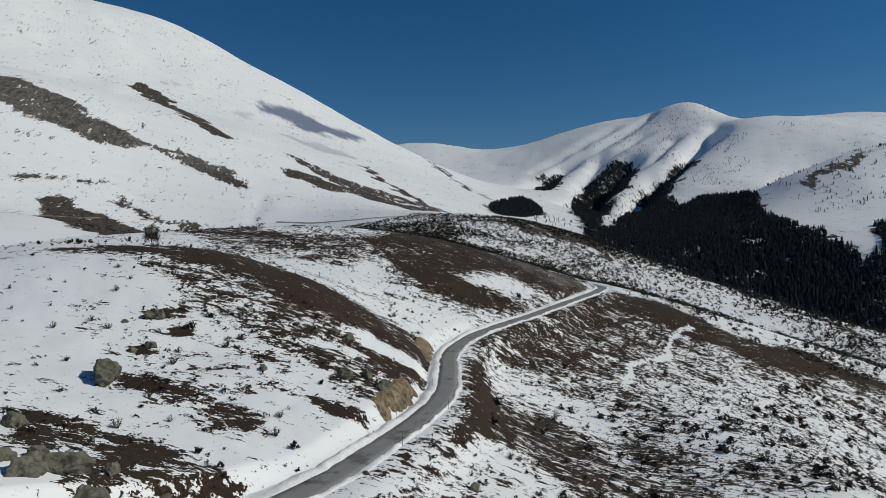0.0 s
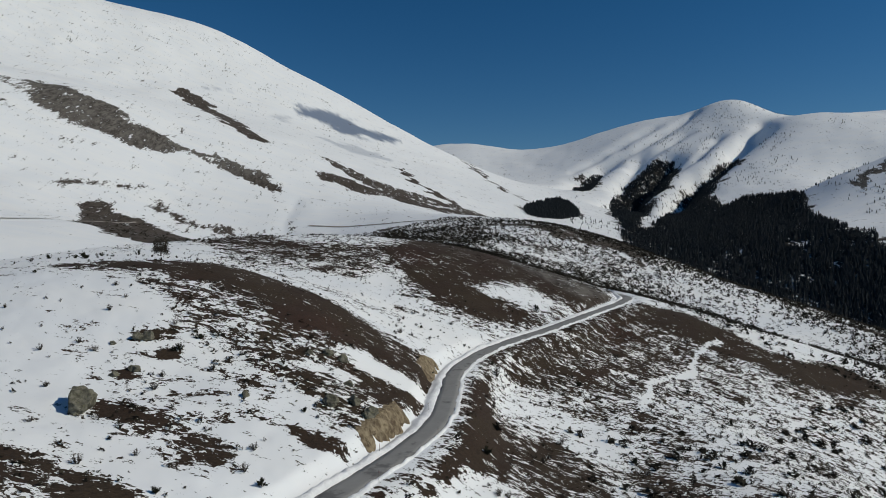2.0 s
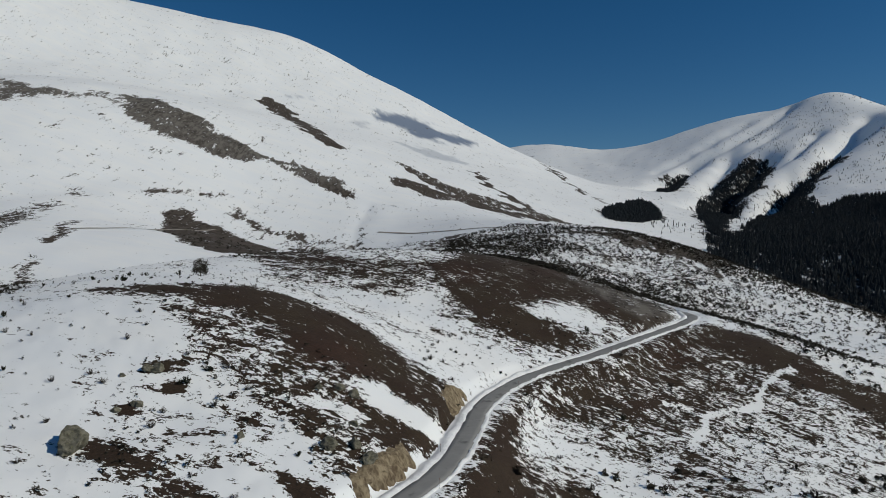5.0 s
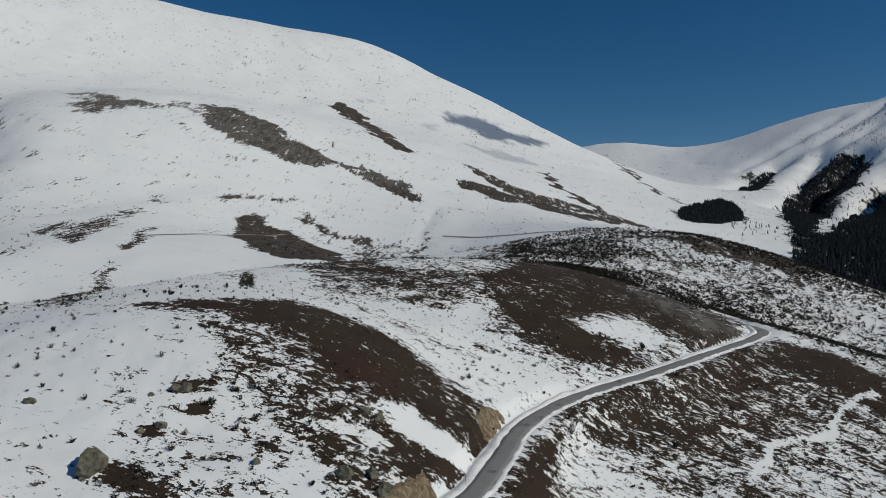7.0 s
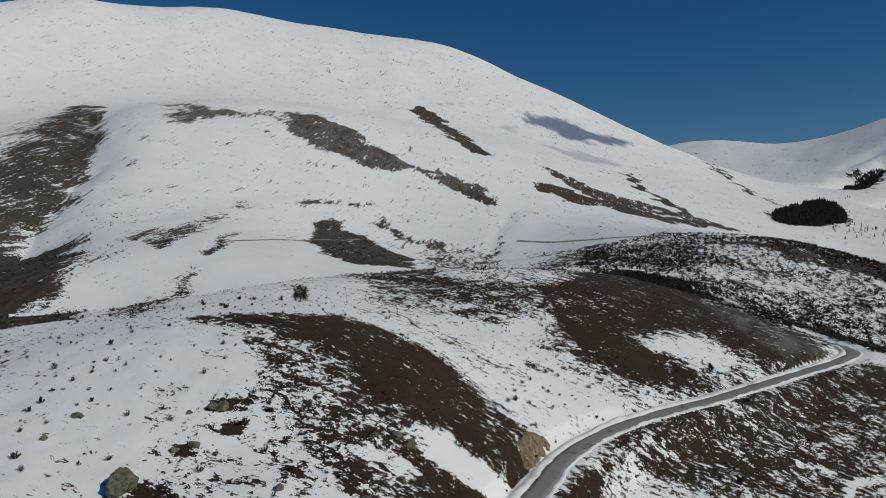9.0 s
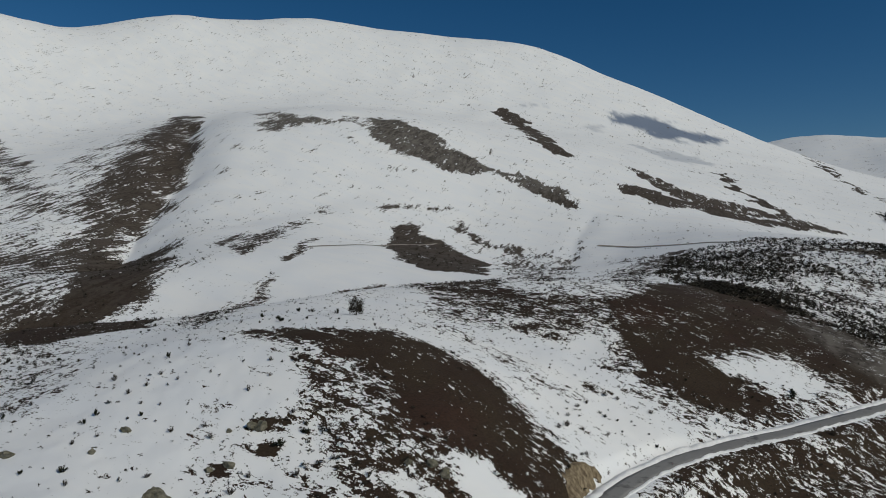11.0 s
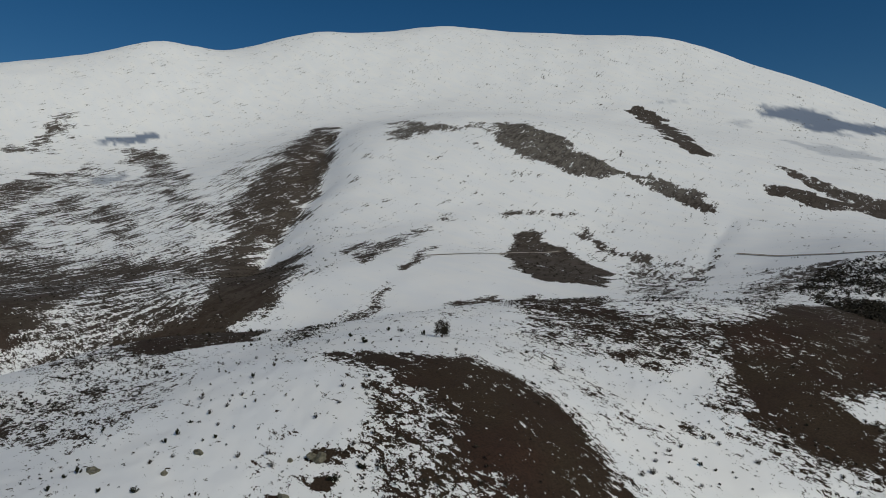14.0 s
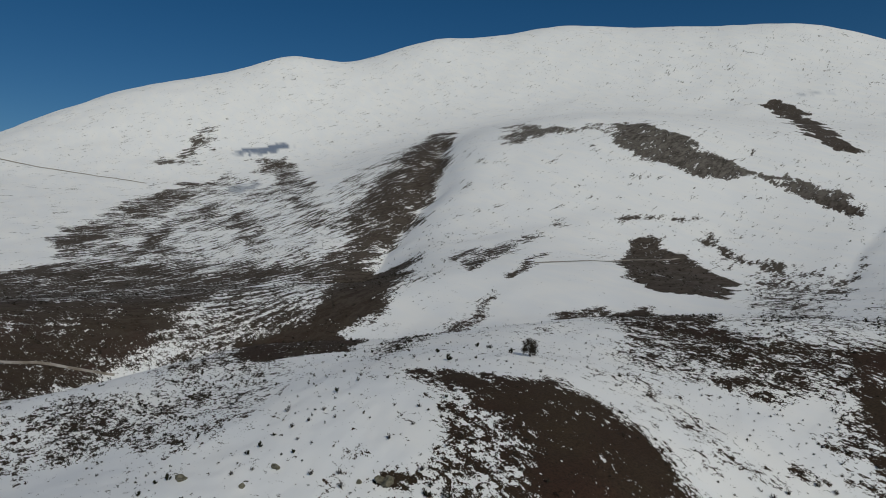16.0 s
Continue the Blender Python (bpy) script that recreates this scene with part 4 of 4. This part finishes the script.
for k, (bx, by, size) in enumerate([(-55, 80, 3.2), (-52, 84, 3.4), (-47, 81, 3.8), (-50, 76, 3.6), (-45, 78, 2.6), (-57, 86, 2.2), (-43, 83, 2.0), (-60, 82, 2.6)]):
    boulder(bx, by, size, 61 + k, "weathered grey rock of an outcrop among brown turf")


# -- shrubs --
def blade(bm, a, b, wide, side):
    s = side.normalized() * wide
    bm.faces.new([bm.verts.new(a - s), bm.verts.new(a + s), bm.verts.new(b)])


def make_shrub(seed, leafy):
    rnd = random.Random(seed)
    base = tagged(new("shrub"), "dark leafless twiggy shrub standing in snow" if not leafy else "low dark green juniper bush standing in snow", "shrub", "shrubs on the slopes")
    stems, tips = bmesh.new(), []
    for _ in range(16 if not leafy else 8):
        a = rnd.uniform(0, 6.28)
        lean = rnd.uniform(0.15, 1.0)
        tip = Vector((math.cos(a) * lean * 0.62, math.sin(a) * lean * 0.62, rnd.uniform(0.55, 1.0) * (1.15 - 0.5 * lean)))
        root = Vector((math.cos(a) * 0.08, math.sin(a) * 0.08, -0.1))
        for turn in (0, 1.57):
            blade(stems, root, tip, 0.030, Vector((math.cos(turn), math.sin(turn), 0)))
        tips.append((root, tip))
    part("stem", stems, TWIG, base)
    crown = bmesh.new()
    for _ in range(190 if not leafy else 240):
        root, tip = rnd.choice(tips)
        q = root.lerp(tip, rnd.uniform(0.35, 1.0))
        way = Vector((rnd.gauss(0, 1), rnd.gauss(0, 1), rnd.gauss(0.35, 0.7))).normalized()
        side = way.cross(Vector((rnd.gauss(0, 1), rnd.gauss(0, 1), rnd.gauss(0, 1)))).normalized()
        blade(crown, q, q + way * rnd.uniform(0.12, 0.34), 0.022 if not leafy else 0.06, side)
    part("crown" if not leafy else "foliage", crown, TWIG if not leafy else JUNIPER, base)
    return base


SHRUB_PLACES = [(-142, 138), (-104, 135), (-118, 152), (-109, 150), (-119, 163), (-128, 172), (-111, 163), (-115, 141), (-185, 168), (-86, 167), (-86, 175), (-120, 187),
                (-58, 166), (-60, 162), (-45, 157), (-136, 208), (-139, 221), (-121, 213), (-139, 241), (-133, 243), (-117, 240), (-19, 235), (-17, 229), (-13, 232),
                (-11, 247), (-7, 238), (-8, 221), (-15, 260), (-19, 244), (-11, 261), (-68, 166), (-67, 172), (-116, 116), (-116, 113), (-101, 116), (-106, 130),
                (-95, 122), (-79, 149), (-84, 151), (-117, 157), (-131, 156), (-130, 181)]
SHRUB_PLACES_ROADSIDE = [(-60, 139), (-52, 151), (-57, 160), (-62, 156), (-61, 145), (-56, 106), (-32, 116), (-41, 102), (-30, 100), (-50, 113), (-28, 113), (-33, 124),
                         (-28, 142), (-48, 159), (-13, 248), (-18, 250), (0, 262), (-18, 225), (35, 195), (58, 186), (70, 183), (92, 174), (27, 172), (16, 137),
                         (14, 136), (12, 154), (15, 198), (45, 194), (102, 223), (161, 258), (169, 283), (17, 227), (19, 220), (49, 227), (75, 209), (61, 153),
                         (40, 148), (29, 150), (117, 209), (165, 246)]


def plant_shrubs():
    kinds = [make_shrub(100 + k, k % 3 == 2) for k in range(6)]
    rnd = random.Random(7)
    places = [(x, y, rnd.uniform(1.3, 2.4)) for x, y in SHRUB_PLACES + SHRUB_PLACES_ROADSIDE]
    places += [(rnd.uniform(12, 190), rnd.uniform(105, 330), rnd.uniform(1.0, 2.8)) for _ in range(95)]
    places += [(rnd.uniform(-240, -60), rnd.uniform(100, 260), rnd.uniform(0.8, 1.7)) for _ in range(80)]
    places += [(rnd.uniform(-50, 60), rnd.uniform(225, 330), rnd.uniform(0.6, 1.3)) for _ in range(35)]
    x, y = np.array([q[0] for q in places], float), np.array([q[1] for q in places], float)
    clear = along(x, y, ROAD_LINE)[0] > ROAD_HALF + 4
    z = height(x, y)
    used = set()
    for (px, py, size), ok, pz in zip(places, clear, z):
        if not ok:
            continue
        k = rnd.randrange(len(kinds))
        m = Matrix.Translation((px, py, pz - 0.05)) @ Matrix.Rotation(rnd.uniform(0, 6.28), 4, "Z")
        if k not in used:
            used.add(k)
            ob = kinds[k]
            ob.matrix_basis = m
        else:
            ob = copy_thing(kinds[k], m)
        ob.scale = (size, size * rnd.uniform(0.8, 1.2), size * rnd.uniform(0.7, 1.0))


plant_shrubs()


def tuft_shape(rnd, leaves):
    """Corner points of a ragged bush of loose triangles, one metre high."""
    out = []
    for _ in range(leaves):
        a, r, h = rnd.uniform(0, 6.28), rnd.uniform(0.05, 0.55), rnd.uniform(0.0, 0.75)
        r *= math.sqrt(1 - h * h)
        c = np.array([math.cos(a) * r, math.sin(a) * r, h])
        for _ in range(3):
            out.append(c + np.array([rnd.gauss(0, 0.30), rnd.gauss(0, 0.30), rnd.gauss(0.05, 0.22)]))
    return np.array(out)


def spruce_shape(rnd, tiers):
    """Corner points of a ragged conifer, one metre high."""
    out = []
    for k in range(tiers):
        h = 0.06 + 0.86 * k / tiers
        r = 0.24 * (1 - h) + 0.03
        for j in range(5):
            a = 6.28 * j / 5 + rnd.uniform(-0.5, 0.5)
            w = rnd.uniform(0.45, 0.75)
            rr = r * rnd.uniform(0.7, 1.25)
            out += [np.array([0, 0, h + 0.22]), np.array([math.cos(a - w) * rr, math.sin(a - w) * rr, h]), np.array([math.cos(a + w) * rr, math.sin(a + w) * rr, h - 0.02])]
    return np.array(out)


def scatter(name, x, y, size, shapes, material, label, category):
    """Many small plants as one mesh."""
    rnd = random.Random(len(x))
    z = height(x, y)
    chunks = []
    for px, py, pz, s in zip(x, y, z, size):
        a = rnd.uniform(0, 6.28)
        q = shapes[rnd.randrange(len(shapes))] * s
        c, d = math.cos(a), math.sin(a)
        chunks.append(np.stack([q[:, 0] * c - q[:, 1] * d + px, q[:, 0] * d + q[:, 1] * c + py, q[:, 2] + pz - 0.08 * s], 1))
    verts = np.concatenate(chunks)
    n = len(verts) // 3
    mesh = bpy.data.meshes.new(name)
    mesh.vertices.add(len(verts))
    mesh.vertices.foreach_set("co", verts.ravel())
    mesh.loops.add(len(verts))
    mesh.loops.foreach_set("vertex_index", np.arange(len(verts)))
    mesh.polygons.add(n)
    mesh.polygons.foreach_set("loop_start", np.arange(0, 3 * n, 3))
    mesh.polygons.foreach_set("loop_total", np.full(n, 3))
    mesh.update(calc_edges=True)
    mesh.materials.append(material)
    tagged(new(name, mesh), label, category, kind="stuff")


def area_points(outline, count, rng):
    """Random places within an outline."""
    pts = np.array(outline, float)
    x = rng.uniform(pts[:, 0].min(), pts[:, 0].max(), count)
    y = rng.uniform(pts[:, 1].min(), pts[:, 1].max(), count)
    keep = inside(x, y, outline, 2.0) > 0.5
    return x[keep], y[keep]


def grow_scrub():
    rng, rnd = np.random.default_rng(5), random.Random(5)
    tufts = [tuft_shape(rnd, 9) for _ in range(10)]
    x, y = area_points([(-70, 560), (-10, 420), (50, 405), (108, 388), (140, 338), (200, 315), (330, 330), (420, 470), (400, 620), (250, 720), (90, 800), (-30, 830), (-90, 720)], 50000, rng)
    keep = (fractal(x, y, 50, 71) + rng.uniform(-1, 1, len(x)) > -0.05) & (along(x, y, ROAD_LINE)[0] > 9)
    x, y = x[keep], y[keep]
    scatter("scrub", x, y, rng.uniform(1.1, 2.8, len(x)), tufts, SCRUB, "countless low dark shrubs dotting the snowy ridge", "scrub")
    # thin heath over the near slopes
    x = np.concatenate([rng.uniform(10, 260, 1300), rng.uniform(-260, -20, 900), rng.uniform(-60, 90, 500)])
    y = np.concatenate([rng.uniform(100, 400, 1300), rng.uniform(90, 330, 900), rng.uniform(220, 420, 500)])
    keep = (along(x, y, ROAD_LINE)[0] > ROAD_HALF + 3.5) & (np.hypot(x, y) > 85)
    x, y = x[keep], y[keep]
    scatter("heath_tufts", x, y, rng.uniform(0.25, 0.8, len(x)), [tuft_shape(rnd, 14) for _ in range(8)], SCRUB, "small dark tufts of heath poking through the snow", "heath")
    # larger leafless bushes below the road
    x, y = area_points([(10, 118), (60, 112), (190, 190), (240, 300), (180, 310), (110, 235), (40, 215), (14, 190)], 900, rng)
    keep = (fractal(x, y, 45, 87) + rng.uniform(-0.6, 0.6, len(x)) > 0.05) & (along(x, y, ROAD_LINE)[0] > 8)
    x, y = x[keep], y[keep]
    scatter("slope_bushes", x, y, rng.uniform(0.9, 2.6, len(x)), [tuft_shape(rnd, 26) for _ in range(8)], SCRUB, "dark bushes crowding the slope below the road", "bushes")
    # bushes crowd along the ragged edges of the turf
    x, y = rng.uniform(-260, 260, 26000), rng.uniform(95, 430, 26000)
    bare = cover(x, y)[0]
    keep = (soft(bare, 0.12, 0.5) * (1.1 - soft(bare, 0.6, 0.95)) > rng.uniform(0.1, 1.5, len(x))) & (along(x, y, ROAD_LINE)[0] > ROAD_HALF + 3) & (np.hypot(x, y) > 85)
    x, y = x[keep], y[keep]
    scatter("edge_bushes", x, y, rng.uniform(0.35, 1.0, len(x)) ** 1.4 * 1.3, [tuft_shape(rnd, 12) for _ in range(8)], SCRUB, "low dark bushes along the edges of melted turf", "bushes")
    # bushes along the foot of the massif and in the west valley
    x = np.concatenate([rng.uniform(-720, -60, 9000), rng.uniform(-950, -300, 8000), rng.uniform(-360, -200, 600)])
    y = np.concatenate([rng.uniform(400, 1050, 9000), rng.uniform(90, 640, 8000), rng.uniform(60, 260, 600)])
    bare = cover(x, y)[0]
    keep = 0.10 + soft(bare, 0.05, 0.5) + 0.35 * fractal(x, y, 110, 83) > rng.uniform(0.15, 2.2, len(x))
    x, y = x[keep], y[keep]
    scatter("valley_bushes", x, y, rng.uniform(0.8, 2.4, len(x)), tufts, SCRUB, "scattered dark bushes along the foot of the massif", "bushes")


grow_scrub()


def grow_woods():
    rng, rnd = np.random.default_rng(9), random.Random(9)
    xs, ys = [], []
    for _, _, _, outline in WOODS:
        pts = np.array(outline, float)
        span = np.ptp(pts[:, 0]) * np.ptp(pts[:, 1])
        x, y = area_points(outline, int(min(30000, span / 32)), rng)
        depth = inside(x, y, outline, 0.05 * math.sqrt(span))
        keep = (depth + 0.42 * fractal(x, y, 90, 93) + rng.uniform(-0.15, 0.15, len(x)) > 0.52) & (fractal(x, y, 170, 95) > -0.85)
        for _, much, edge, glade in COVER_GLADES:
            keep &= inside(x, y, glade, edge) * much < rng.uniform(0.1, 0.9, len(x))
        x, y = x[keep], y[keep]
        xs.append(x)
        ys.append(y)
    x, y = np.concatenate(xs), np.concatenate(ys)
    scatter("pine_wood", x, y, rng.uniform(8, 17, len(x)), [spruce_shape(rnd, 5) for _ in range(8)], PINE, "dense dark pine wood on the shaded valley sides", "pine wood")
    # lone pines on the open snow above the wood
    x, y = rng.uniform(250, 1900, 6500), rng.uniform(1500, 3600, 6500)
    keep = (fractal(x, y, 260, 91) > 0.15) & (x > 0.30 * y - 350)
    x, y = x[keep], y[keep]
    scatter("scattered_pines", x, y, rng.uniform(5, 10, len(x)), [spruce_shape(rnd, 4) for _ in range(6)], PINE, "single dark pines scattered over the far snow", "pines")


grow_woods()


# -- the lone tree on the saddle --
def lone_tree(x, y, tall):
    rnd = random.Random(21)
    tree = tagged(new("tree"), "lone leafless broad-crowned tree on a snowy saddle", "tree")
    tree.location = (x, y, spot(x, y) - 0.1)

    def limb_mesh(bm, a, b, ra, rb, sides=6):
        way = (b - a).normalized()
        u = way.orthogonal().normalized()
        v = way.cross(u)
        rings = [[bm.verts.new(c + (u * math.cos(6.28 * k / sides) + v * math.sin(6.28 * k / sides)) * r) for k in range(sides)] for c, r in ((a, ra), (b, rb))]
        for k in range(sides):
            bm.faces.new((rings[0][k], rings[0][(k + 1) % sides], rings[1][(k + 1) % sides], rings[1][k]))

    bm = bmesh.new()
    fork = Vector((0.1, 0.05, tall * 0.17))
    limb_mesh(bm, Vector((0, 0, -0.3)), fork * 0.5, 0.34, 0.24, 8)
    limb_mesh(bm, fork * 0.5, fork, 0.24, 0.19, 8)
    part("trunk", bm, BARK, tree)
    twigs = bmesh.new()
    for k in range(9):
        a = 6.28 * k / 9 + rnd.uniform(-0.2, 0.2)
        out = rnd.uniform(0.5, 1.0) if k % 3 else 0.2
        mid = fork + Vector((math.cos(a) * out * tall * 0.26, math.sin(a) * out * tall * 0.26, tall * rnd.uniform(0.18, 0.30)))
        tip = mid + Vector((math.cos(a) * out * tall * 0.20, math.sin(a) * out * tall * 0.20, tall * rnd.uniform(0.14, 0.34)))
        bm = bmesh.new()
        limb_mesh(bm, fork, mid, 0.12, 0.075)
        limb_mesh(bm, mid, tip, 0.075, 0.03)
        part("limb", bm, BARK, tree)
    lobes = [Vector((math.cos(k * 2.4) * tall * 0.34 * (0.4 + 0.6 * rnd.random()), math.sin(k * 2.4) * tall * 0.34 * (0.4 + 0.6 * rnd.random()), tall * (0.20 + 0.05 * (k % 11)))) for k in range(15)]
    for k in range(3400):
        way = Vector((rnd.gauss(0, 1), rnd.gauss(0, 1), rnd.gauss(0.25, 1))).normalized()
        q = lobes[k % 15] + way * tall * 0.15 * rnd.uniform(0.1, 1.1)
        tip = q + (way + Vector((rnd.gauss(0, 0.5), rnd.gauss(0, 0.5), rnd.gauss(0.3, 0.4)))).normalized() * rnd.uniform(0.3, 0.8)
        blade(twigs, q, tip, 0.07, way.orthogonal())
    part("crown", twigs, SCRUB, tree, "dense crown of bare dark twigs")


lone_tree(-110, 243, 8.4)


# -- snow poles beside the road --
def snow_pole():
    pole = tagged(new("snow_pole"), "thin weathered snow pole with a faded band beside the road", "snow pole", "snow poles along the road")
    for name, low, high, r, mat in (("shaft", -0.5, 2.2, 0.045, POLE), ("band", 1.75, 2.0, 0.052, RED)):
        bm = bmesh.new()
        bmesh.ops.create_cone(bm, cap_ends=True, segments=8, radius1=r, radius2=r * 0.9, depth=high - low)
        bmesh.ops.translate(bm, verts=bm.verts, vec=(0, 0, (low + high) / 2))
        part(name, bm, mat, pole)
    return pole


first_pole = None
for side, where in ((-1, 124), (-1, 150), (1, 136), (-1, 236), (-1, 290), (1, 170)):
    i = int(np.argmin(np.abs(FINE_ROAD[:, 1] - where)))
    px, py = FINE_ROAD[i, :2] + side * FINE_ACROSS[i] * (ROAD_HALF + 0.9)
    m = Matrix.Translation((px, py, FINE_ROAD[i, 2] + 0.1)) @ Matrix.Rotation(radians(3), 4, "X")
    if first_pole is None:
        first_pole = snow_pole()
        first_pole.matrix_basis = m
    else:
        copy_thing(first_pole, m)
